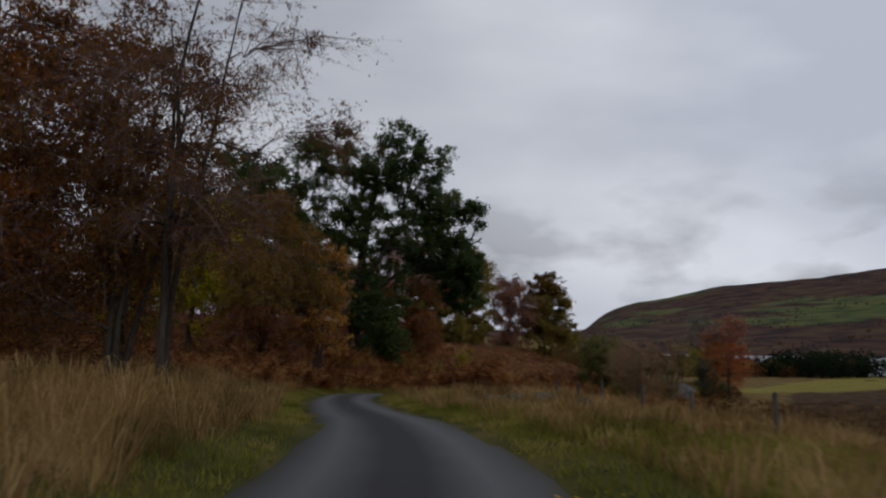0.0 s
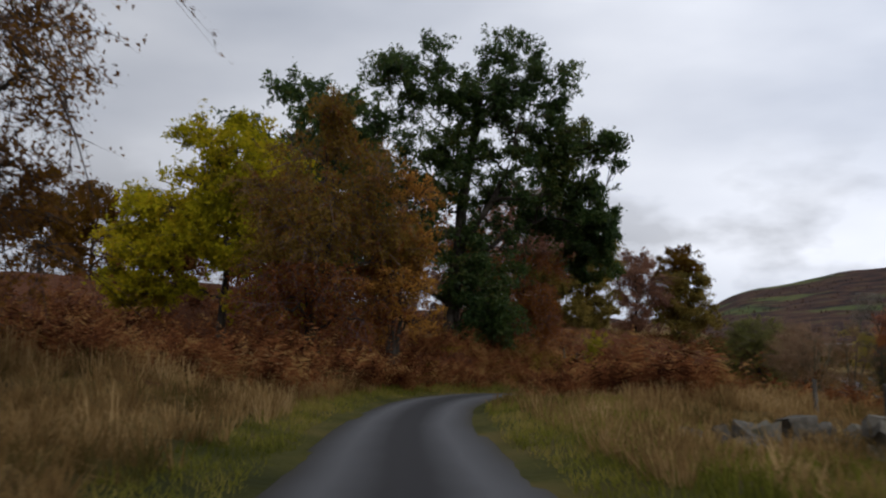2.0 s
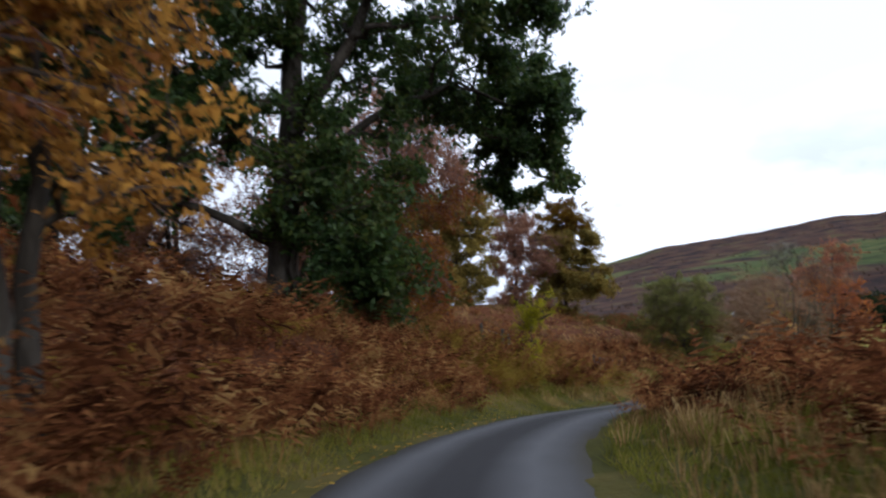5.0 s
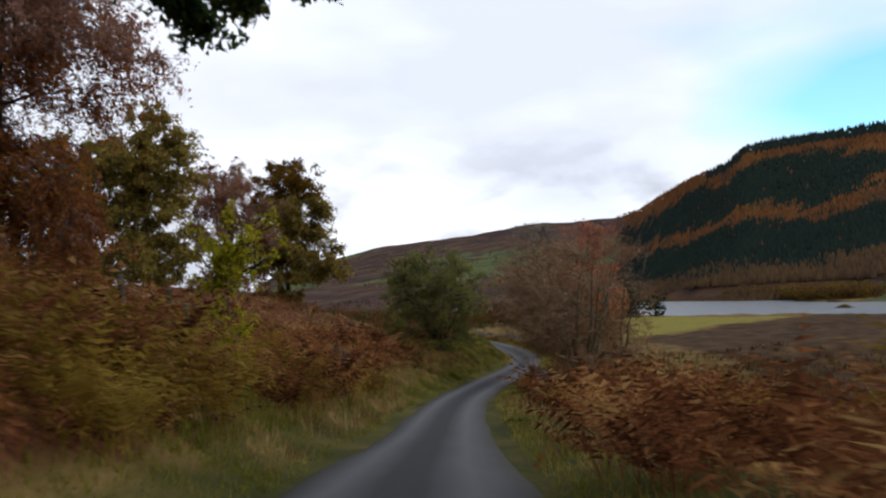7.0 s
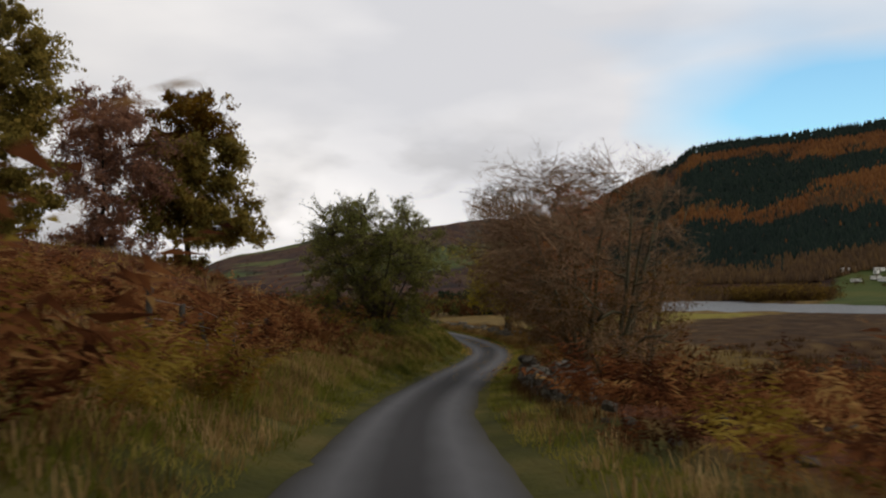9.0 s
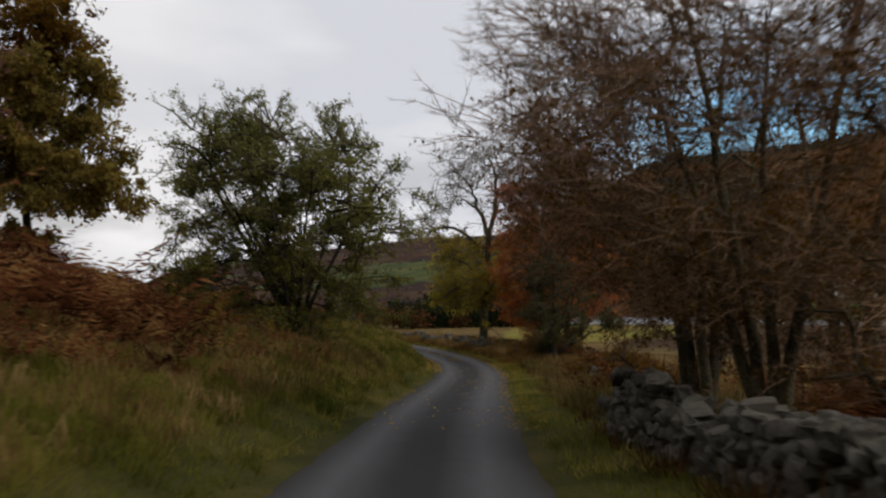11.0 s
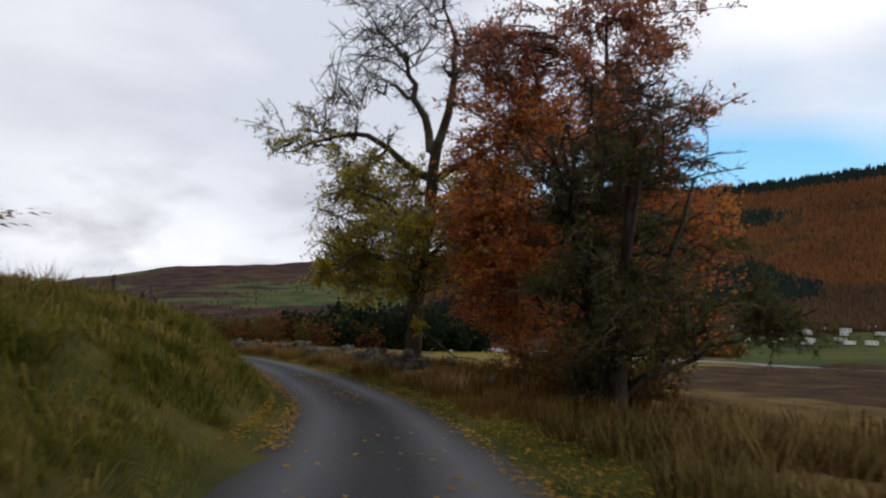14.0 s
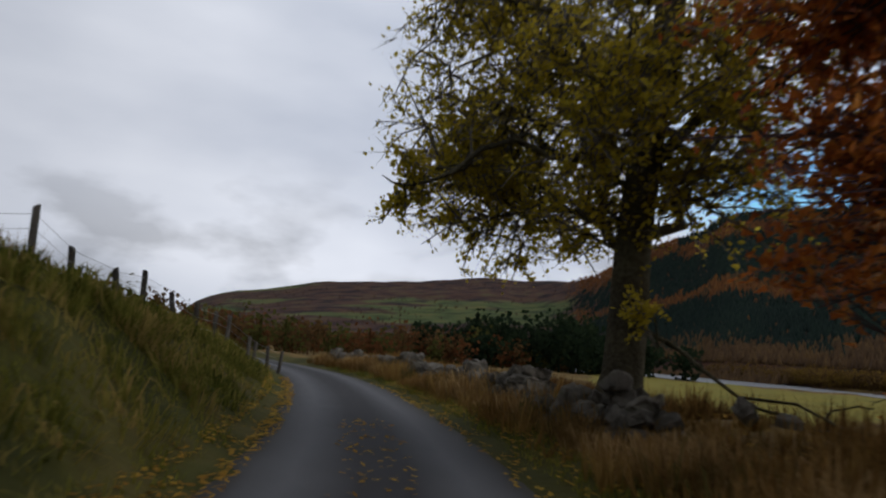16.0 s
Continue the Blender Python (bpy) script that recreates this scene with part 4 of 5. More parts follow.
# the bare hazel thicket over the stone wall
HAZEL_TWIG = material("hazel_twig", [(0.141, 0.085, 0.0506), (0.27, 0.17, 0.0994)], 3, 20, 0.9, 0)
for i, (x, y, h) in enumerate([(25.8, 111.4, 8.4), (24.4, 108.6, 9.0), (23.4, 105.3, 8.4), (28.6, 110.2, 9.2)]):
    shift = -2.0 if i < 2 else -0.3
    tree("hazel_tree", foot(x, y), "bare many-stemmed hazel with a few brown leaves behind the stone wall", h, 0.12,
         egg((80 + i, 96 if i < 2 else 70, (shift, 0.1, h * 0.63), (2.9, 2.9, h * 0.36), 0.62), (86 + i, 40, (0.1, -0.2, 2.5), (2.7, 2.7, 1.7), 0.6), (95 + i, 40 if i == 0 else 6, (-2.6, 0.5, h * 0.58), (2.0, 2.0, 2.2), 0.55)), LEAF_HAZEL, BARK_MOSS, HAZEL_TWIG,
         stems=4, splay=1.9, fork=0.14, twigs=16, sub=9, leaves=3, leaf_size=0.036, seed=80 + i, leaf_part=0.2, leaf_below=4.4, limb_size=1.15, group="hazels behind the wall", twig_size=0.42, twist=0.12)


# hawthorn, beech and ash at the bend
def ash(left, ahead, z):
    return (0.55 * ahead - 0.83 * left, 0.83 * ahead + 0.55 * left, z)


tree("hawthorn_tree", foot(40.4, 135.3), "dark mossy hawthorn with ivy and tangled bare twigs", 6.6, 0.17,
     egg((91, 80, (0.1, 0, 4.1), (2.1, 2.1, 2.2), 0.5), (99, 40, (0, 0, 1.9), (1.7, 1.7, 1.5), 0.5), (103, 14, (2.3, -1.6, 2.2), (0.9, 0.8, 0.6), 0.5)), leaf("ivy_leaf", [(0.045, 0.06, 0.014), (0.095, 0.105, 0.024), (0.15, 0.14, 0.036)]), BARK, material("thorn_twig", [(0.045, 0.036, 0.024), (0.1, 0.082, 0.054)], 3, 20, 0.9, 0),
     stems=7, splay=1.3, fork=0.12, twigs=16, sub=9, leaves=3, leaf_size=0.04, seed=91, leaf_part=0.3, leaf_below=4.6, twist=0.13, twig_size=0.9,
     bones=[([(0.2, -0.1, 0.5), (1.2, -0.8, 1.3), (2.2, -1.5, 1.8), (3.2, -2.1, 2.3)], 0.07), ([(0.1, 0, 1.2), (0.8, -0.5, 2.8), (1.0, -0.7, 4.2), (1.5, -1.0, 5.2)], 0.1), ([(-0.1, 0, 1.0), (-0.7, 0.4, 2.6), (-0.8, 0.5, 4.4), (-1.5, 1.0, 5.6)], 0.09)])
tree("beech_tree", foot(46.2, 141.6), "tall beech in burning orange-red leaf", 13.0, 0.22,
     egg((92, 130, (-0.2, 0.2, 4.6), (4.2, 4.2, 4.4), 0.8), (93, 52, (-0.1, 0, 10.2), (2.7, 2.7, 3.0), 0.65), (112, 34, (0, 0, 7.8), (3.1, 3.1, 2.0), 0.7), (114, 18, (-2.6, 1.2, 9.2), (1.6, 1.5, 1.8), 0.65), (107, 46, (-2.0, 1.8, 5.8), (1.6, 1.6, 3.3), 0.7), (111, 28, (-2.0, 1.6, 3.0), (1.2, 1.2, 1.5), 0.6), (117, 16, (-2.4, 2.4, 4.0), (1.4, 1.4, 2.2), 0.6)), LEAF_ORANGE, BARK, TWIG_PURPLE,
     fork=0.08, twigs=12, sub=6, leaves=4, leaf_size=0.06, leaf_part=0.72, seed=92, second=(leaf("red_leaf", [(0.23, 0.09, 0.06), (0.38, 0.15, 0.09), (0.48, 0.22, 0.12)]), 8.5), twig_size=0.8)
tree("ash_tree", foot(44.2, 148.0), "old ash with yellow-green lower leaves and bare twisting crown", 15.8, 0.31,
     egg((94, 46, ash(1.5, 1.2, 5.2), (1.9, 1.9, 2.4), 0.7), (115, 30, ash(1.2, 0.4, 6.6), (1.6, 1.4, 1.3), 0.6), (116, 5, ash(0.1, 0, 2.8), (0.4, 0.4, 1.4), 0.3), (113, 20, ash(2.3, 2.4, 4.0), (1.1, 1.1, 1.1), 0.6), (104, 6, ash(2.1, 0, 4.0), (0.7, 0.8, 0.5), 0.5), (95, 44, ash(-1.4, 0.4, 4.6), (2.2, 2.2, 2.4), 0.8), (109, 5, ash(3.0, -0.4, 3.3), (0.4, 0.4, 0.25), 0.3), (105, 12, ash(1.6, 2.0, 3.2), (1.6, 1.4, 0.7), 0.65), (108, 30, ash(0, -1.0, 4.2), (1.6, 1.0, 1.6), 0.7),
         (96, 26, ash(3.7, 0.4, 8.1), (2.2, 1.4, 0.8), 0.5), (98, 22, ash(1.8, 0.4, 9.8), (2.2, 1.8, 1.2), 0.6), (97, 44, ash(0.3, 0.2, 12.2), (3.0, 2.6, 1.8), 0.65), (106, 22, ash(-2.4, 0.3, 10.0), (2.0, 1.8, 1.8), 0.65)),
     leaf("ash_leaf", [(0.305, 0.244, 0.0264), (0.529, 0.417, 0.0432), (0.72, 0.554, 0.06)], thin=0.68), BARK_MOSS, TWIG_PALE, lean=(0.42, -0.28), fork=0.3, twigs=12, sub=6, leaves=4, leaf_size=0.046, leaf_part=0.75, seed=94, leaf_below=7.4, stem_top=0.49, limb_size=1.3, twist=0.13, taper=0.42, twig_size=0.95,
     bones=[([ash(-0.3, 0, 6.6), ash(1.7, 0.2, 8.1), ash(3.2, 0.3, 7.8), ash(4.8, 0.4, 7.3)], 0.13), ([ash(-0.4, 0, 7.5), ash(0.1, 0.2, 9.4), ash(0.5, 0.3, 10.6), ash(2.1, 0.3, 12.4)], 0.16),
            ([ash(-0.5, 0, 7.4), ash(-1.1, 0.1, 9.6), ash(-1.2, 0, 11.3), ash(-0.6, 0, 13.2)], 0.18), ([ash(-0.4, 0, 6.3), ash(-2.0, 0.3, 7.5), ash(-3.4, 0.4, 8.6), ash(-4.0, 0.4, 10.2)], 0.14),
            ([ash(0, 0, 3.7), ash(1.6, -0.4, 3.9), ash(2.7, -0.5, 3.2), ash(3.4, -0.5, 3.2)], 0.065), ([ash(0, 0, 4.6), ash(1.2, -0.6, 5.8), ash(2.4, -0.6, 6.0)], 0.1), ([ash(-0.1, -0.1, 3.4), ash(-1.2, -0.5, 4.7), ash(-2.4, -0.8, 5.0), ash(-3.5, -0.9, 4.3)], 0.11),
            ([ash(-0.2, -0.2, 1.7), ash(-0.8, -0.6, 1.0), ash(-1.8, -1.0, 0.55), ash(-3.0, -1.3, 0.45), ash(-4.4, -1.6, 0.55)], 0.035), ([ash(-1.6, -0.9, 0.6), ash(-2.3, -1.2, 0.3), ash(-3.2, -1.6, 0.25)], 0.02), ([ash(-2.4, -1.1, 0.5), ash(-2.9, -1.2, 0.75), ash(-3.6, -1.3, 0.85)], 0.016)])
for i, (x, y, h) in enumerate([(41.4, 136.4, 1.4), (42.6, 138.4, 1.2), (43.8, 140.4, 1.6), (32.6, 122.2, 1.1), (31.6, 119.6, 1.0), (29.8, 116.8, 1.1)]):
    tree("bramble_bush", foot(x, y), "tangled brown bramble bush under the roadside trees", h, 0.02, egg((110 + i, 34, (0, 0, h * 0.45), (1.3, 1.3, h * 0.45), 0.4)), LEAF_HAZEL if i % 2 else LEAF_BROWN, BARK, TWIG,
         stems=7, splay=1.0, fork=0.1, twigs=9, sub=4, leaves=4, leaf_size=0.045, seed=110 + i, group="brambles under the trees")


# ---- woods on the hills ----
def scatter_cones(name, x, y, height, mat, label, seed, sides=5):
    """Far conifers: one ragged spire each."""
    rng = np.random.default_rng(seed)
    z = ground_height(x, y)
    n, k = len(x), sides
    h = height * rng.uniform(0.6, 1.3, n)
    a = np.arange(k) * 2 * np.pi / k + rng.uniform(0, 6, (n, 1))
    r = h[:, None] * 0.26 * rng.uniform(0.7, 1.3, (n, k))
    ring = np.stack([x[:, None] + r * np.cos(a), y[:, None] + r * np.sin(a), (z + h * 0.06)[:, None] + rng.uniform(-0.05, 0.12, (n, k)) * h[:, None]], -1)
    tip = np.stack([x + rng.normal(size=n) * 0.04 * h, y, z + h], -1)[:, None]
    v = np.concatenate([ring, tip], 1).reshape(-1, 3)
    i = np.arange(n)[:, None] * (k + 1)
    j = np.arange(k)[None]
    f = np.stack([i + j, i + (j + 1) % k, i + k + 0 * j], -1).reshape(-1, 3)
    return tagged(new(name, mesh(name, v, f, mat)), label, "woodland", kind="stuff")


rng = np.random.default_rng(7)
n = 56000
th = rng.uniform(33.5, 67, n)
th = np.where(th < 37, 37 - (37 - th) * rng.uniform(0, 1, n) ** 0.6, th)
ridge, low = np.interp(th, RIDGE_AT, RIDGE), np.interp(th, RIDGE_AT, FOOT)
q = rng.uniform(0, 1.0, n) ** 0.85
r = low + (ridge - 5 - low) * q - 30 * (q < 0.12)
hx, hy = 10 + r * np.sin(np.radians(th)), 90 + r * np.cos(np.radians(th))
level = (ground_height(hx, hy) + 6) / (r * np.tan(np.radians(np.interp(th, SKYLINE_AT, SKYLINE))))
patchy = rough(hx, hy, 50, 9) + 0.4 * rough(hx, hy, 19, 1)
stripe = level + 0.045 * patchy + 0.035 * rough(hx, hy, 9, 3) + 0.012 * rng.normal(size=n)
caravan_gap = (th > 48) & (level < 0.13 * np.clip((th - 48.5) / 4, 0, 1) + 0.03 * patchy)
BEARING = [33, 37, 42, 47, 50, 53, 56, 58]
upper_low, upper_high = np.interp(th, BEARING, [0.6, 0.56, 0.57, 0.54, 0.68, 0.75, 0.83, 0.9]), np.interp(th, BEARING, [0.8, 0.84, 0.86, 0.85, 0.86, 0.85, 0.82, 0.8])
lower_low, lower_high = np.interp(th, BEARING, [0.12, 0.18, 0.2, 0.2, 0.22, 0.22, 0.28, 0.35]), np.interp(th, BEARING, [0.44, 0.45, 0.47, 0.46, 0.5, 0.48, 0.36, 0.2])
spruce = ((stripe > upper_low) & (stripe < upper_high)) | ((stripe > lower_low) & (stripe < lower_high)) | ((level > 0.945) & (th > 40))
stray = rng.uniform(0, 1, n)
larch = (~spruce & (stripe > lower_low) & (stray < 0.97)) | (spruce & (level < 0.94) & (stray < 0.012))
thicket = larch & (rough(hx, hy, 30, 6) + 0.5 * rough(hx, hy, 12, 8) > 0.3) & (stray < 0.6) & (stripe < 0.85)
larch = larch & ~thicket
birch = thicket | (stripe <= lower_low) & ((level < 0.12 + 0.05 * patchy) | (th > 48) | (stray < 0.6))
spruce = (spruce & ~larch) | ((stripe <= lower_low) & ~birch)
nb_ = 5000
th2 = rng.uniform(34, 52, nb_)
r2 = np.interp(th2, RIDGE_AT, FOOT) + rng.uniform(-65, 10, nb_)
bx2, by2 = 10 + r2 * np.sin(np.radians(th2)), 90 + r2 * np.cos(np.radians(th2))
dry = (ground_height(bx2, by2) > -8.1) & (th2 < 49.5 + rng.uniform(-1, 2, nb_))
for name, keep, height, mat, label in (
        ("conifer_plantation", spruce & ~larch, 4.2, CONIFER, "dark spruce plantation across the far hillside"),
        ("larch_plantation", larch, 3.7, LARCH, "orange autumn larches across the far hillside"),
        ("birch_wood", birch, 4, BIRCHWOOD, "brown birch scrub along the far shore")):
    keep = keep & ~caravan_gap
    scatter_cones(name, hx[keep], hy[keep], height, mat, label, len(name))


mt, mr = rng.uniform(-8, 36, 2600), rng.uniform(480, 1650, 2600)
mx, my = 10 + mr * np.sin(np.radians(mt)), 90 + mr * np.cos(np.radians(mt))
clump = rough(mx, my, 60, 3) > 0.05
scatter_cones("moor_scrub", mx[clump], my[clump], 3.2, material("moor_scrub", [(0.02, 0.014, 0.011), (0.036, 0.021, 0.013), (0.054, 0.03, 0.015)], 0.02, 0.5, 0.9, 0, "island", 0.3), "dark heather and gorse scrub on the moor", 78)


def scatter_bushes(name, x, y, height, mat, label, seed, blades=70):
    """Small far trees: a short stem and a loose tuft of leaf blades each."""
    rng = np.random.default_rng(seed)
    z = ground_height(x, y)
    n = len(x)
    h = height * rng.uniform(0.6, 1.3, n)
    k = np.repeat(np.arange(n), blades)
    c = np.repeat(in_ball(n * 5, rng).reshape(n, 5, 3), 1, 0)
    p = c[k, rng.integers(0, 5, len(k))] * 0.24 + in_ball(len(k), rng) * 0.22
    p = p * h[k, None] * np.array([1.35, 1.35, 1.3]) + np.column_stack([x, y, z + h * 0.4])[k]
    leafv, leaff = quads(p, float(height) * 0.058, rng, 0.8)
    a = np.column_stack([x, y, z - 0.2])[:, None] + np.array([[0, 0, 0], [0, 0, 1.0]])[None] * (h * 0.6)[:, None, None]
    stemv, stemf = tubes(a, np.full((n, 2), 0.02) * h[:, None], 4)
    me = mesh(name, *join((leafv, leaff), (stemv, stemf)), mat)
    return tagged(new(name, me), label, "woodland", kind="stuff")


for k, (mat, label) in enumerate(((leaf("shore_brown", [(0.04, 0.025, 0.013), (0.08, 0.048, 0.02), (0.13, 0.078, 0.027)]), "bare brown trees crowding the far shore"), (leaf("shore_gold", [(0.07, 0.045, 0.012), (0.13, 0.08, 0.018), (0.2, 0.12, 0.026)]), "golden-brown trees along the far shore"))):
    pick = dry & (np.arange(nb_) % 4 == k)
    scatter_bushes("shore_wood", bx2[pick], by2[pick], 5.6, mat, label, 77 + k, 44)
th, r = rng.uniform(7, 38, 1500), 128 + 300 * rng.uniform(0, 1, 1500) ** 1.3
wx, wy = 10 + r * np.sin(np.radians(th)), 90 + r * np.cos(np.radians(th))
keep = (wx < 112) & (wy > 216 + 0.3 * (wx - 60))
for mat, sel, label, seed in ((leaf("scrub_brown", [(0.0432, 0.0259, 0.013), (0.0828, 0.049, 0.0194), (0.13, 0.0756, 0.0274)]), 0, "brown scrub woodland at the foot of the far hill", 1), (leaf("scrub_olive", [(0.0324, 0.036, 0.0108), (0.0648, 0.0648, 0.0173), (0.108, 0.0972, 0.0245)]), 1, "olive-green scrub trees at the foot of the far hill", 2), (leaf("scrub_rust", [(0.0576, 0.0259, 0.0115), (0.108, 0.0446, 0.0173), (0.158, 0.0684, 0.0245)]), 2, "rusty scrub trees at the foot of the far hill", 3)):
    pick = keep & (np.arange(1500) % 3 == sel)
    scatter_bushes("scrub_wood", wx[pick], wy[pick], 4.4, mat, label, seed, 80)
cx_, cy_ = np.array([86.0, 90, 95, 99, 104, 108, 112, 115, 101, 118]), np.array([232.0, 236, 233, 240, 238, 244, 240, 236, 230, 250])
dark = leaf("dark_evergreen", [(0.008, 0.014, 0.008), (0.016, 0.026, 0.013), (0.03, 0.042, 0.018)])
scatter_bushes("conifer_clump", np.repeat(cx_, 6) + rng.normal(size=60) * 3, np.repeat(cy_, 6) + rng.normal(size=60) * 3, 7.0, dark, "group of dark evergreens at the field's end", 5, 220)


tb, td = rng.uniform(51.5, 63, 90), rng.uniform(350, 420, 90)
scatter_bushes("caravan_trees", 21 + td * np.sin(np.radians(tb)), 113 + td * np.cos(np.radians(tb)), 4.0, leaf("park_tree", [(0.03, 0.02, 0.01), (0.06, 0.04, 0.014), (0.1, 0.06, 0.02)]), "brown trees and hedges among the caravans", 9, 40)


# ---- caravans across the loch ----
def box(size, at=(0, 0, 0), bevel=0.0):
    bm = bmesh.new()
    bmesh.ops.create_cube(bm, size=1.0)
    for v in bm.verts:
        v.co = Vector((v.co.x * size[0] + at[0], v.co.y * size[1] + at[1], v.co.z * size[2] + at[2]))
    if bevel:
        bmesh.ops.bevel(bm, geom=bm.edges[:], offset=bevel, segments=2, affect="EDGES")
    return bm


def bm_part(name, bm, mat, parent, label=""):
    me = bpy.data.meshes.new(name)
    bm.to_mesh(me)
    bm.free()
    me.materials.append(mat)
    return part(name, me, parent, label)


caravan = thing("caravan", (0, 0, 0), "white static caravan on the grassy slope across the loch", "caravan", "caravans across the loch")
bm_part("body", box((9.0, 3.0, 2.5), (0, 0, 1.75), 0.25), CARAVAN, caravan)
bm_part("skirt", box((8.6, 2.7, 0.5), (0, 0, 0.2), 0.04), DARKGLASS, caravan)
for wx_ in (-3.2, -0.6, 2.6):
    bm_part("window", box((1.3, 0.06, 0.8), (wx_, -1.52, 2.0), 0.02), CARAVAN_GLASS, caravan)
bm_part("window", box((0.06, 1.8, 0.9), (-4.52, 0, 2.0), 0.02), DARKGLASS, caravan)
bm_part("roof", box((9.1, 3.1, 0.2), (0, 0, 3.05), 0.08), CARAVAN, caravan)
spots = []
for i in range(12):
    spots.append((53.2 + i * 0.72 + 0.4 * math.sin(i * 4.0), 388 + 5 * math.sin(i * 2.1), 20 + 60 * math.sin(i * 3.3)))
for i in range(9):
    spots.append((53.9 + i * 0.95 + 0.4 * math.sin(i * 2.7), 368 + 4 * math.sin(i * 1.7), -30 + 40 * math.sin(i * 2.2)))
for i, (b, d, turn) in enumerate(spots):
    x, y = 21 + d * math.sin(radians(b)), 113 + d * math.cos(radians(b))
    m = pose(*foot(x, y, -0.05), 0, 0, turn - 20) @ Matrix.Diagonal((0.7, 0.7, 0.75 + 0.1 * math.sin(i * 5.1), 1))
    if i == 0:
        caravan.matrix_basis = m
    else:
        copy_thing(caravan, m)


# ---- bracken, grass and fallen leaves ----
def beside(n, s0, s1, l0, l1, rng):
    """Random places beside the road: along s0..s1, at signed distances l0..l1."""
    s, lat = rng.uniform(s0, s1, n), rng.uniform(min(l0, l1), max(l0, l1), n)
    x = np.interp(s, ALONG, LINE[:, 0]) + np.interp(s, ALONG, SIDE[:, 0]) * lat
    y = np.interp(s, ALONG, LINE[:, 1]) + np.interp(s, ALONG, SIDE[:, 1]) * lat
    return x, y


def clear_of_road(x, y, least):
    _, lat, _ = nearest(x, y)
    return np.abs(lat) > least


def bracken(name, x, y, mat, label, seed, height=1.15, fronds=4, pairs=13, least=2.7):
    """Arching dead fronds, each with pairs of side leaflets."""
    rng = np.random.default_rng(seed)
    mixed = rng.permutation(len(x))
    x, y = x[mixed], y[mixed]
    m = max(len(x) // 6, 1)  # plants gather in clumps, with fronds arching away from the middle
    c = np.arange(len(x)) % m
    px, py = x[:m][c], y[:m][c]
    vigour = (rng.uniform(0.55, 1.3, m) * (0.98 + 0.3 * rough(x[:m], y[:m], 2.6, 4)))[c]
    x, y = px + rng.normal(size=len(x)) * 0.34 * vigour, py + rng.normal(size=len(x)) * 0.34 * vigour
    keep = clear_of_road(x, y, least)
    x, y, px, py, vigour = x[keep], y[keep], px[keep], py[keep], vigour[keep]
    z = ground_height(x, y)
    k = np.repeat(np.arange(len(x)), fronds)
    n = len(k)
    a = np.arctan2(y - py, x - px)[k] + rng.normal(size=n) * 0.9
    size = height * rng.uniform(0.65, 1.2, n) * vigour[k]
    out = np.stack([np.cos(a), np.sin(a), 0 * a], 1)
    side = np.stack([-np.sin(a), np.cos(a), 0 * a], 1)
    root = np.column_stack([x, y, z - 0.05])[k] + rng.normal(size=(n, 3)) * np.array([0.1, 0.1, 0])
    t = np.linspace(0, 1, pairs + 1)
    reach, arch = rng.uniform(0.4, 1.0, n) * size, rng.uniform(0.3, 0.95, n)
    rise = size[:, None] * (1.25 * t - arch[:, None] * t**2.2)
    stem = root[:, None] + out[:, None] * (reach[:, None] * t**1.4)[..., None]
    stem[..., 2] += rise
    leafl = size[:, None] * 0.24 * np.clip(1.06 - t, 0.05, 1) ** 0.8 * np.clip((t - 0.22) / 0.16, 0, 1)
    v, f, base = [], [], 0
    back = np.concatenate([stem[:, 1:] - stem[:, :-1], stem[:, -1:] - stem[:, -2:-1]], 1)
    for i in range(1, pairs + 1):
        for sgn in (1, -1):
            p0, p1 = stem[:, i] - back[:, i] * 0.3, stem[:, i] + back[:, i] * 0.25
            tip = stem[:, i] + side * (sgn * leafl[:, i] * rng.uniform(0.6, 1.1, n))[:, None] + back[:, i] * rng.uniform(0.3, 1.3, (n, 1))
            tip[:, 2] -= leafl[:, i] * rng.uniform(-0.1, 0.8, n)
            v.append(np.stack([p0, p1, tip], 1))
    w = (side * 0.008)[:, None]
    v.append(np.stack([stem[:, 0] - w[:, 0], stem[:, 0] + w[:, 0], stem[:, pairs // 2]], 1))
    v.append(np.stack([stem[:, pairs // 2 - 1] - w[:, 0] * 0.6, stem[:, pairs // 2 - 1] + w[:, 0] * 0.6, stem[:, pairs]], 1))
    v = np.stack(v, 1).reshape(-1, 3)
    return tagged(new(name, mesh(name, v, np.arange(len(v)).reshape(-1, 3), mat)), label, "bracken", kind="stuff")


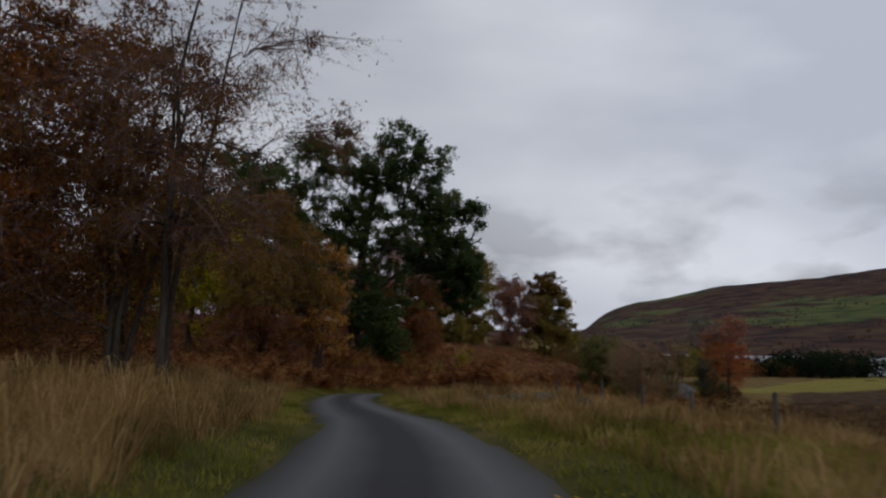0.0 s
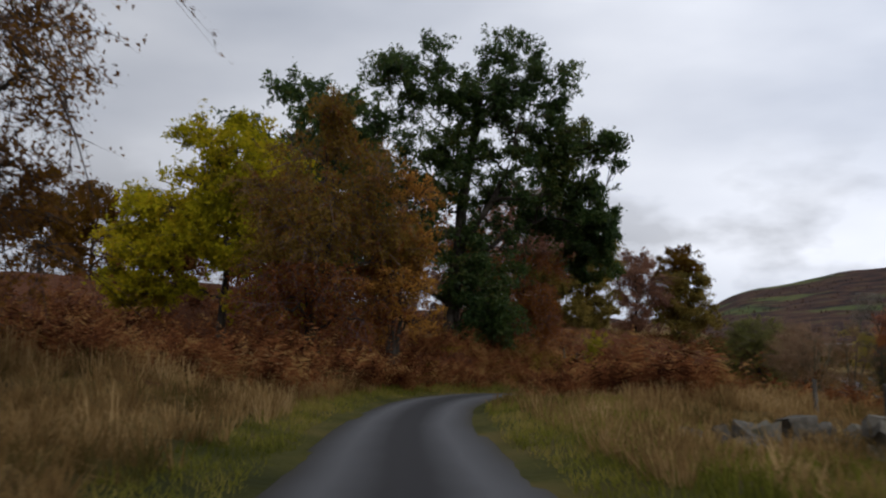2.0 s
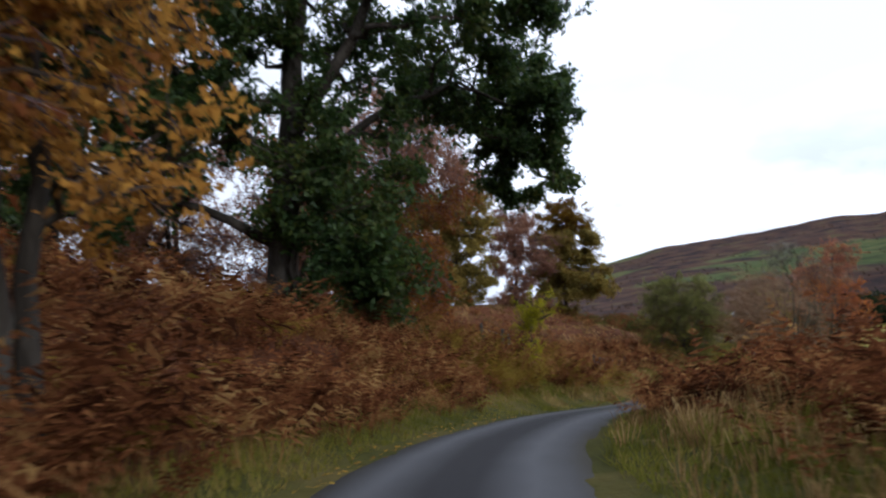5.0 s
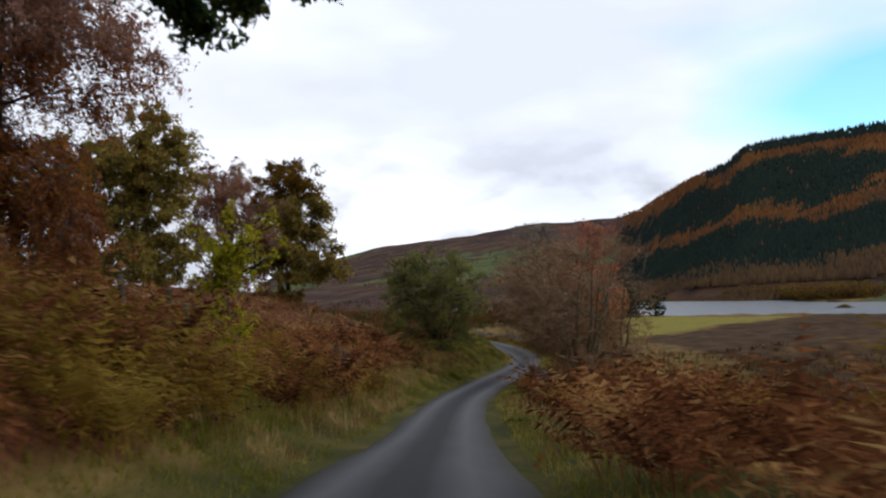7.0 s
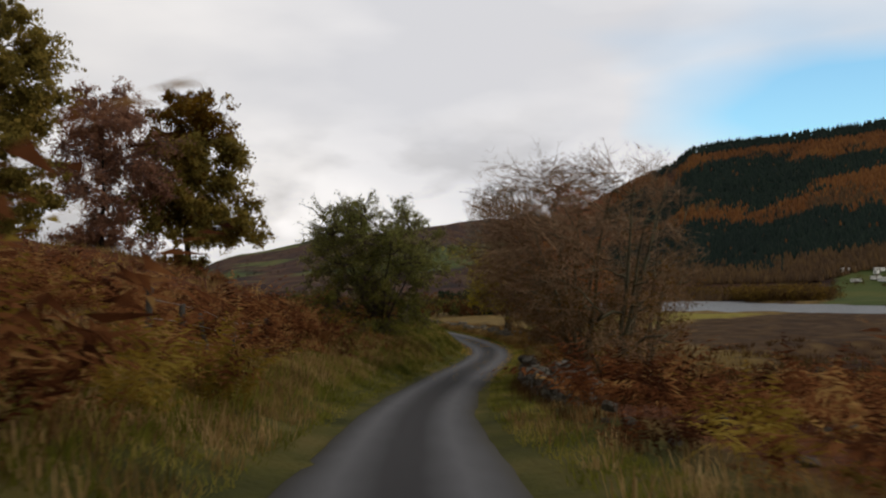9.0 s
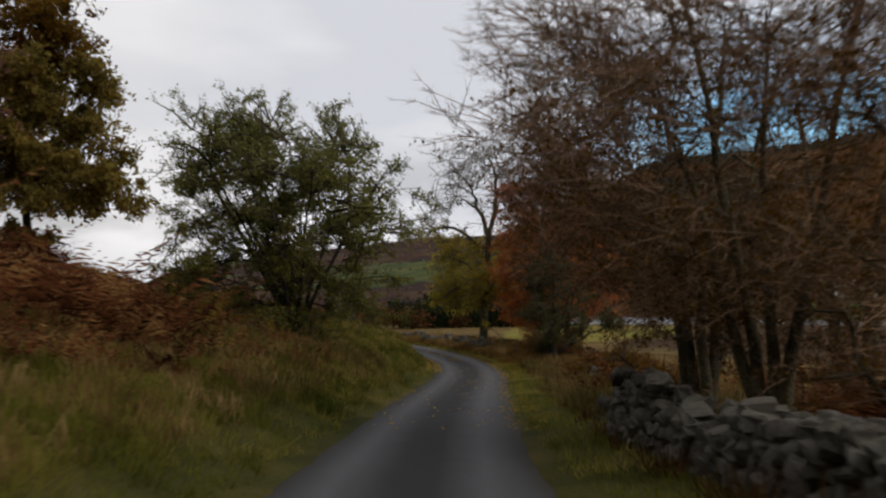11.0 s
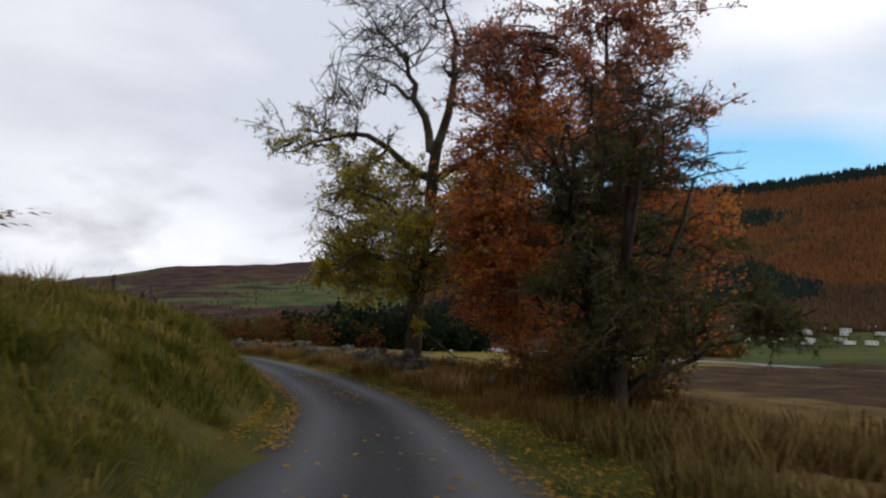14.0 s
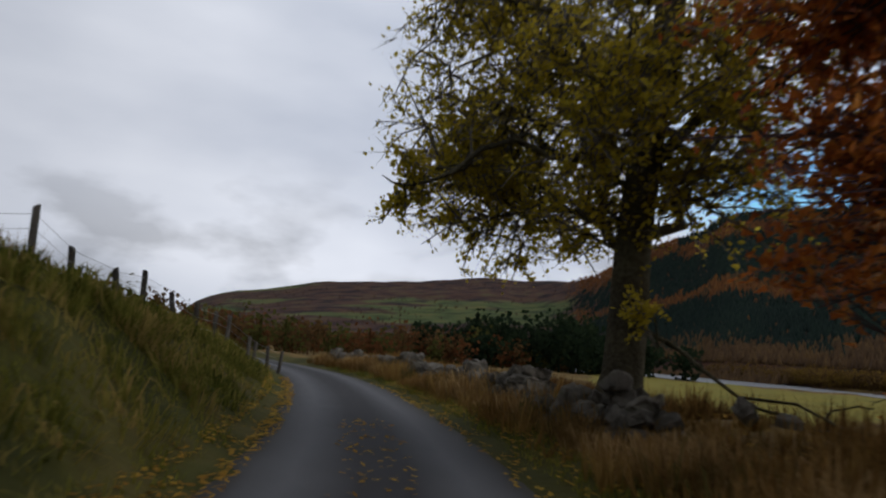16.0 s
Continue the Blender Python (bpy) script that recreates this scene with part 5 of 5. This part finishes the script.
def grass(name, x, y, mat, label, seed, height=0.35, width=0.012, lean=0.5, least=1.62, bent=True):
    """Blades of two triangles or one; where they come in tussocks, they arch out from the tussock's middle."""
    rng = np.random.default_rng(seed)
    if isinstance(x, tuple):
        x, mx, scale = x
        y, my, _ = y
    else:
        mx, my, scale = x, y, np.ones(len(x))
    keep = clear_of_road(x, y, least)
    x, y, mx, my, scale = x[keep], y[keep], mx[keep], my[keep], scale[keep]
    z = ground_height(x, y)
    n = len(x)
    a = np.arctan2(y - my, x - mx) + rng.normal(size=n) * 0.5
    a = np.where(np.hypot(x - mx, y - my) < 1e-6, rng.uniform(0, 2 * np.pi, n), a)
    h = height * rng.uniform(0.5, 1.25, n) * scale
    l = rng.uniform(0.15, 1.25, n)
    out = np.stack([np.cos(a), np.sin(a), 0 * a], 1) * (1.25 * lean * h * l)[:, None]
    side = np.stack([-np.sin(a), np.cos(a), 0 * a], 1) * (width * rng.uniform(0.7, 1.4, n))[:, None]
    p = np.column_stack([x, y, z - 0.03])
    tip = p + out
    tip[:, 2] += h * np.clip(1.02 - 0.5 * min(lean, 1.0) * l, 0.2, 1)
    if not bent:
        v = np.stack([p - side, p + side, tip], 1).reshape(-1, 3)
        return tagged(new(name, mesh(name, v, np.arange(3 * n).reshape(n, 3), mat)), label, "grass", kind="stuff")
    mid = p + out * 0.42
    mid[:, 2] += h * 0.68
    v = np.stack([p - side, p + side, mid + side * 0.7, mid - side * 0.7, tip], 1).reshape(-1, 3)
    i = np.arange(n)[:, None] * 5
    f = np.concatenate([i + np.array([[0, 1, 2]]), i + np.array([[0, 2, 3]]), i + np.array([[3, 2, 4]])])
    return tagged(new(name, mesh(name, v, f, mat)), label, "grass", kind="stuff")


def tufts(x, y, each, spread, rng):
    """Tussocks of blades: each blade's place, the middle of its tussock, and the tussock's size."""
    keep = rough(x, y, 1.3, 7) + 0.5 * rough(x, y, 0.5, 2) > -0.5
    x, y = x[keep], y[keep]
    k = np.repeat(np.arange(len(x)), each)
    size = (rng.uniform(0.55, 1.2, len(x)) * (0.9 + 0.4 * rough(x, y, 2.4, 1)))[k]
    return (x[k] + rng.normal(size=len(k)) * spread * size, x[k], size), (y[k] + rng.normal(size=len(k)) * spread * size, y[k], size)


rng = np.random.default_rng(15)
zones = [  # n, from, to, nearest, furthest
    (1250, 37, 80, -2.2, -8), (750, 74, 97, -2.8, -9), (500, 99, 124, -4.2, -10), (150, 130, 148, -7, -10.5),
    (1100, 41, 66, 2.9, 8), (1150, 62, 100, 2.8, 12), (300, 98, 130, 4.2, 12), (70, 122, 142, 4.2, 9), (120, 30, 42, -8, -14)]
far_zones = [(800, 62, 112, -8, -16), (1200, 34, 70, -8, -26), (600, 40, 120, -16, -40), (350, 105, 150, -9, -24), (120, 126, 150, -6.5, -12), (250, 45, 95, 9, 20)]
fx, fy = (np.concatenate(c) for c in zip(*[beside(n, a, b, c, d, rng) for n, a, b, c, d in far_zones]))
parts_xy = [beside(n, a, b, c, d, rng) for n, a, b, c, d in zones]
bx, by = np.concatenate([p[0] for p in parts_xy]), np.concatenate([p[1] for p in parts_xy])
bracken("bracken", fx, fy, FERN, "rust-brown dead bracken over the upper slopes", 6, 1.15, 4, 6)
tall = rng.uniform(0, 1, len(bx)) < 0.55
_, blat, _ = nearest(bx, by)
lower = blat > 0
bracken("bracken", bx[tall & ~lower], by[tall & ~lower], FERN, "thick rust-brown dead bracken covering the banks", 1, 1.5)
near_bend = lower & (by < 62)
bracken("bracken", bx[tall & near_bend], by[tall & near_bend], FERN, "tall rust-brown bracken crowding the inside of the bend", 5, 1.3, least=3.4)
bracken("bracken", bx[tall & lower & ~near_bend], by[tall & lower & ~near_bend], FERN, "rust-brown dead bracken on the lower side of the road", 4, 1.35)
bracken("bracken", bx[~tall], by[~tall], FERN, "collapsed rust-brown dead bracken fronds", 2, 0.8, 4, 9)
yx = [beside(n, a, b, c, d, rng) for n, a, b, c, d in ((160, 50, 95, -3.4, -9), (680, 74, 98, -2.7, -8), (110, 60, 95, 3.2, 9), (10, 100, 130, -4, -9))]
bracken("bracken", np.concatenate([p[0] for p in yx]), np.concatenate([p[1] for p in yx]), FERN_YELLOW, "yellow fading bracken among the brown", 3, 1.2)

x, y = tufts(*beside(2300, -4, 48, -2.4, -12, rng), 30, 0.13, rng)
grass("dead_grass", x, y, GRASS_TAN, "tall straw-coloured dead grass beside the road", 21, 0.8, 0.008, 0.95, 2.4)
x, y = tufts(*beside(2000, -4, 60, 2.6, 13, rng), 28, 0.13, rng)
grass("dead_grass", x, y, GRASS_TAN, "straw-coloured dead grass on the lower side of the road", 22, 0.6, 0.008, 0.95, 2.4)
x, y = tufts(*beside(1300, 90, 134, -2.6, -9, rng), 26, 0.13, rng)
grass("dead_grass", x, y, GRASS_TAN, "pale dead grass on the bank", 23, 0.5, 0.008, 0.95, 2.2)
x, y = tufts(*beside(1700, 100, 180, 2.5, 9, rng), 22, 0.15, rng)
grass("dead_grass", x, y, BROWN_RUSH, "brown seeding grass beside the loch field", 24, 0.52, 0.012, 0.6, 2.2, False)
for i, (a, b, c, d, n, h) in enumerate([(-5, 190, -1.5, -2.8, 44000, 0.16), (-5, 190, 1.5, 2.8, 44000, 0.16), (-4, 60, 2.6, 5, 16000, 0.3), (76, 132, -2.6, -5.5, 30000, 0.28), (36, 80, -2.0, -3.0, 6000, 0.25), (118, 178, -2.2, -8, 34000, 0.22)]):
    x, y = beside(n, a, b, c, d, rng)
    grass("verge_grass", x, y, GRASS_GREEN, "short green grass along the road's edge", 30 + i, h, 0.011, 0.7, 1.62, h > 0.25)
x, y = tufts(*beside(1500, 88, 158, -8, -30, rng), 9, 0.25, rng)
grass("dead_grass", x, y, GRASS_TAN, "tussocks of dead grass over the upper slope", 41, 0.55, 0.04, 0.7, 2.4, False)
x, y = tufts(*beside(2600, 55, 140, 9, 42, rng), 10, 0.3, rng)
grass("dead_grass", x, y, leaf("flats_grass", [(0.05, 0.04, 0.014), (0.1, 0.066, 0.023), (0.16, 0.095, 0.035), (0.2, 0.15, 0.05)], 0.2, patch=3.5, scale=0.15), "tan and olive grass hummocks over the wet flats", 52, 0.5, 0.035, 0.8, 2.4, False)
x, y = tufts(*beside(2200, 50, 150, 9, 45, rng), 9, 0.3, rng)
grass("dead_grass", x, y, BROWN_RUSH, "brown rushes and sedge over the wet flats", 42, 0.6, 0.04, 0.5, 2.4, False)
edge = np.random.default_rng(16)
bracken("bracken", *beside(260, 50, 70, -2.1, -3.6, edge), FERN, "rust-brown bracken spilling over the grass verge", 8, 1.05, least=2.1)
bracken("bracken", *beside(200, 61, 76, 2.2, 3.8, edge), FERN, "rust-brown bracken leaning over the lower edge of the road", 10, 1.15, least=2.15)
bracken("bracken", *beside(26, 52, 72, -2.6, -4.4, edge), FERN_YELLOW, "yellow bracken fronds at the edge of the verge", 9, 1.0, least=2.4)
bracken("bracken", *beside(160, 116, 128, -3.4, -8, rng), FERN, "low brown bracken scattered over the roadside bank", 7, 0.65)
for c, d, k, many, a in ((1.8, 3.3, 45, 200, 40), (-1.9, -3.1, 46, 170, 78)):
    x, y = tufts(*beside(many, a, 104, c, d, rng), 18, 0.15, rng)
    grass("dead_grass", x, y, GRASS_TAN, "seeding tan grass mixed into the green verge", k, 0.42, 0.008, 0.7, 1.75)
x, y = tufts(*beside(900, 146, 196, 1.9, 4.6, rng), 28, 0.13, rng)
grass("dead_grass", x, y, leaf("orange_grass", [(0.1, 0.05, 0.015), (0.18, 0.1, 0.03), (0.27, 0.17, 0.05)]), "orange-tan grass crowding the broken wall", 44, 0.55, 0.009, 0.6, 1.9)
x, y = tufts(*beside(450, 122, 185, -4.4, -9, rng), 22, 0.2, rng)
grass("dead_grass", x, y, GRASS_TAN, "pale seeding grass along the crest of the bank", 43, 0.6, 0.012, 0.6, 2.2, False)
x, y = tufts(*beside(900, 90, 124, -2.0, -6.5, rng), 24, 0.2, rng)
grass("bank_grass", x, y, GRASS_GREEN, "green tussocks among the dead grass of the bank", 47, 0.32, 0.014, 1.1, 1.8, False)
x, y = tufts(*beside(2300, 120, 182, -2.1, -8.5, rng), 34, 0.16, rng)
grass("bank_grass", x, y, BANK_GREEN, "long mossy green grass hanging down the steep bank", 40, 0.34, 0.015, 1.1, 1.7)


x, y = tufts(*beside(600, 120, 146, 2.6, 9, rng), 26, 0.15, rng)
grass("dead_grass", x, y, leaf("olive_grass", [(0.06, 0.055, 0.015), (0.11, 0.085, 0.026), (0.17, 0.115, 0.04), (0.26, 0.18, 0.07)], 0.25, patch=3.0, scale=0.5), "tall tan grass round the broken wall below the road", 48, 0.6, 0.009, 0.9, 2.2)
x, y = tufts(*beside(700, 152, 196, 2.2, 3.1, rng), 24, 0.12, rng)
grass("dead_grass", x, y, GRASS_TAN, "tan grass growing through the tumbled wall", 49, 0.6, 0.009, 0.8, 1.9)


def litter(name, x, y, mat, label, seed, size=0.045):
    rng = np.random.default_rng(seed)
    _, lat, zr = nearest(x, y)
    on_road = np.abs(lat) < 1.5
    z = np.where(on_road, zr + 0.045 * (1 - (lat / 1.6) ** 2) + 0.012, ground_height(x, y) + 0.03)
    n = len(x)
    a = rng.uniform(0, 6.28, n)
    u = np.stack([np.cos(a), np.sin(a), rng.uniform(-0.3, 0.3, n)], 1) * (size * rng.uniform(0.6, 1.4, n))[:, None]
    w = np.stack([-np.sin(a), np.cos(a), rng.uniform(-0.3, 0.3, n)], 1) * (size * 0.6 * rng.uniform(0.6, 1.2, n))[:, None]
    c = np.column_stack([x, y, z + 0.008])
    v = np.stack([c - u, c + w, c + u, c - w], 1).reshape(-1, 3)
    return tagged(new(name, mesh(name, v, np.arange(4 * n).reshape(n, 4), mat)), label, "leaves", kind="stuff")


sx = [beside(n, a, b, c, d, rng) for n, a, b, c, d in ((2600, 138, 175, 1.2, 2.6), (2800, 142, 175, -1.2, -1.9), (220, 150, 162, -0.45, 0.35), (260, 118, 145, -1.4, 1.6), (500, 118, 140, 1.2, 2.0), (220, 0, 8, 1.2, 1.9), (200, 52, 70, -1.3, -1.8), (1900, 142, 175, 2.2, 5))]
litter("fallen_leaves", np.concatenate([p[0] for p in sx]), np.concatenate([p[1] for p in sx]), LITTER, "yellow fallen leaves drifted on and beside the road", 50)


# ---- fences ----
def post(height, radius, seed):
    rng = np.random.default_rng(seed)
    k = 9
    a = np.arange(k) * 2 * np.pi / k
    rows = [(-0.35, 1.0), (0.1, 1.04), (height * 0.6, 0.97), (height - 0.02, 0.95), (height + 0.01, 0.8)]
    v = np.concatenate([np.stack([radius * w * np.cos(a) * (1 + 0.08 * np.cos(3 * a)), radius * w * np.sin(a), np.full(k, z) + (0.02 * np.cos(a + seed) if z > height - 0.1 else 0)], 1) for z, w in rows] + [[[0, 0, height + 0.015]]])
    i = np.arange(k)
    j = (i + 1) % k
    quad = np.concatenate([np.stack([r * k + i, r * k + j, (r + 1) * k + j, (r + 1) * k + i], 1) for r in range(len(rows) - 1)])
    cap = np.stack([4 * k + i, 4 * k + j, np.full(k, 5 * k), np.full(k, 5 * k)], 1)
    me = bpy.data.meshes.new("post")
    me.from_pydata(v.tolist(), [], [list(map(int, q)) for q in quad] + [list(map(int, c[:3])) for c in cap])
    me.materials.append(POST)
    return me


def fence(places, height, radius, label, wires=(0.35, 0.65, 0.92), seed=1):
    rng = np.random.default_rng(seed)
    spots = [np.array(foot(x, y, 0.0)) for x, y in places]
    root = thing("fence", tuple(spots[0]), label, "fence")
    kinds = [post(height * f, radius, seed + i) for i, f in enumerate((0.92, 1.0, 1.08))]
    for p in spots:
        ob = part("post", kinds[int(rng.integers(0, 3))], root)
        ob.location = tuple(p - spots[0])
        ob.rotation_euler = (rng.normal() * 0.06, rng.normal() * 0.06, rng.uniform(0, 6))
    line = np.array(spots) - spots[0]
    for h in wires:
        pts = line + np.array([0, 0, height * h])
        part("wire", mesh("wire", *tubes(pts[None], np.full((1, len(pts)), 0.004), 4), WIRE), root)
    return root


def along(s, lat):
    return (float(np.interp(s, ALONG, LINE[:, 0]) + np.interp(s, ALONG, SIDE[:, 0]) * lat), float(np.interp(s, ALONG, LINE[:, 1]) + np.interp(s, ALONG, SIDE[:, 1]) * lat))


fence([(7.4 + 0.86 * i, 96.6 + 1.78 * i) for i in range(6)], 1.15, 0.06, "short run of grey weathered fence posts in the bank's grass", seed=3)
fence([(7.6, 20.0), (7.2, 25.2), (6.8, 30.0), (6.3, 34.4), (5.9, 38.2), (5.5, 41.8)], 0.95, 0.06, "old weathered fence posts in the rough grass below the road", (), seed=9)
fence([along(84.0, -6.2), along(84.6, -5.6), along(87.5, -6.0), along(90.5, -6.2)], 1.6, 0.07, "old leaning fence posts among bracken", seed=5)
fence([(34.6 + 0.74 * i + 0.1 * (i % 2), 147.9 + 1.43 * i - (0.5 if i % 3 == 2 else 0)) for i in range(15)], 0.78, 0.06, "wire fence of dark weathered posts along the crest of the bank", seed=7)


# ---- dry-stone walls ----
def stone_mesh(seed):
    rng = np.random.default_rng(seed)
    bm = bmesh.new()
    bmesh.ops.create_cube(bm, size=1.0)
    bmesh.ops.bevel(bm, geom=bm.edges[:], offset=0.16, segments=1, affect="EDGES")
    for v in bm.verts:
        v.co = Vector([q * (1 + 0.13 * rng.normal()) + 0.05 * rng.normal() for q in v.co])
    me = bpy.data.meshes.new("stone")
    bm.to_mesh(me)
    bm.free()
    me.materials.append(STONE)
    return me


STONES = [stone_mesh(200 + i) for i in range(7)]


def stone_wall(places, height, label, seed, fallen=0.1, course=0.2):
    """Rough stones in courses along a line, ragged on top."""
    rng = np.random.default_rng(seed)
    pts = np.array([foot(x, y, 0.05) for x, y in places])
    seg = np.concatenate([[0], np.cumsum(np.linalg.norm(np.diff(pts[:, :2], axis=0), axis=1))])
    root = thing("stone_wall", tuple(pts[0]), label, "wall")
    rows = int(height / course)
    for row in range(rows + 1):
        for face in (-0.16, 0.16):
            s = rng.uniform(0, 0.3)
            while s < seg[-1]:
                w = rng.uniform(0.14, 0.33)
                ragged = height * (0.8 + 0.3 * math.sin(s * 0.9 + seed) * math.sin(s * 0.37)) * (1 - fallen * rng.uniform(0, 2))
                if row * course < ragged:
                    p = np.array([np.interp(s, seg, pts[:, k]) for k in range(3)])
                    q = np.array([np.interp(s + 0.2, seg, pts[:, k]) for k in range(3)]) - p
                    ang = math.atan2(q[1], q[0])
                    off = np.array([-math.sin(ang), math.cos(ang), 0]) * (face * (1.15 - 0.5 * row / max(rows, 1)) + rng.normal() * 0.03)
                    ob = part("stone", STONES[int(rng.integers(0, 7))], root)
                    ob.location = tuple(p + off + np.array([0, 0, course * (row + 0.45) + rng.normal() * 0.02]) - pts[0])
                    ob.rotation_euler = (rng.normal() * 0.3, rng.normal() * 0.3, ang + rng.normal() * 0.35)
                    ob.scale = (w * 1.05, rng.uniform(0.2, 0.32), course * rng.uniform(0.75, 1.35))
                s += w * 0.95
    return root


def rubble(centre, n, spread, label, seed, big=1.0):
    rng = np.random.default_rng(seed)
    root = thing("stone_heap", foot(*centre), label, "stones")
    for i in range(n):
        x, y = rng.normal() * spread[0], rng.normal() * spread[1]
        ob = part("stone", STONES[int(rng.integers(0, 7))], root)
        size = big * rng.uniform(0.12, 0.32)
        z = float(ground_height([centre[0] + x], [centre[1] + y])[0]) - root.location.z
        ob.location = (x, y, z + size * 0.15 + (0.25 if i % 4 == 0 else 0))
        ob.rotation_euler = (rng.normal() * 0.4, rng.normal() * 0.4, rng.uniform(0, 6))
        ob.scale = (size, size * rng.uniform(0.6, 0.9), size * rng.uniform(0.5, 0.8))
    return root


stone_wall([along(s, 3.65 - 0.05 * (s - 104)) for s in np.arange(103, 118, 2.0)], 1.0, "mossy dry-stone wall, partly collapsed, below the hazels", 31, 0.15, 0.15)
stone_wall([along(s, 4.3 + 0.2 * (s - 131)) for s in np.arange(131, 139, 1.5)], 0.75, "broken end of a dry-stone wall sinking into bracken", 35, 0.35, 0.19)
stone_wall([along(s, 3.0 + 0.15 * math.sin(s)) for s in np.arange(158, 196, 2.0)], 0.75, "low tumbled dry-stone wall overgrown with grass", 33, 0.35)
rubble(along(119.5, 4.4), 22, (0.9, 0.7), "tumbled grey stones where the wall has fallen", 41)
rubble(along(31.5, 6.6), 24, (1.3, 0.6), "heap of grey field stones in the rough grass", 42, 2.0)
rubble(along(156.5, 4.1), 10, (1.2, 1.8), "grey stones at the foot of the ash", 43)
rubble(along(94, 4.8), 14, (1.2, 2.0), "scattered grey stones among bracken", 44)
rubble(along(128, 6.5), 16, (1.1, 1.1), "scattered stones in rough grass", 45)
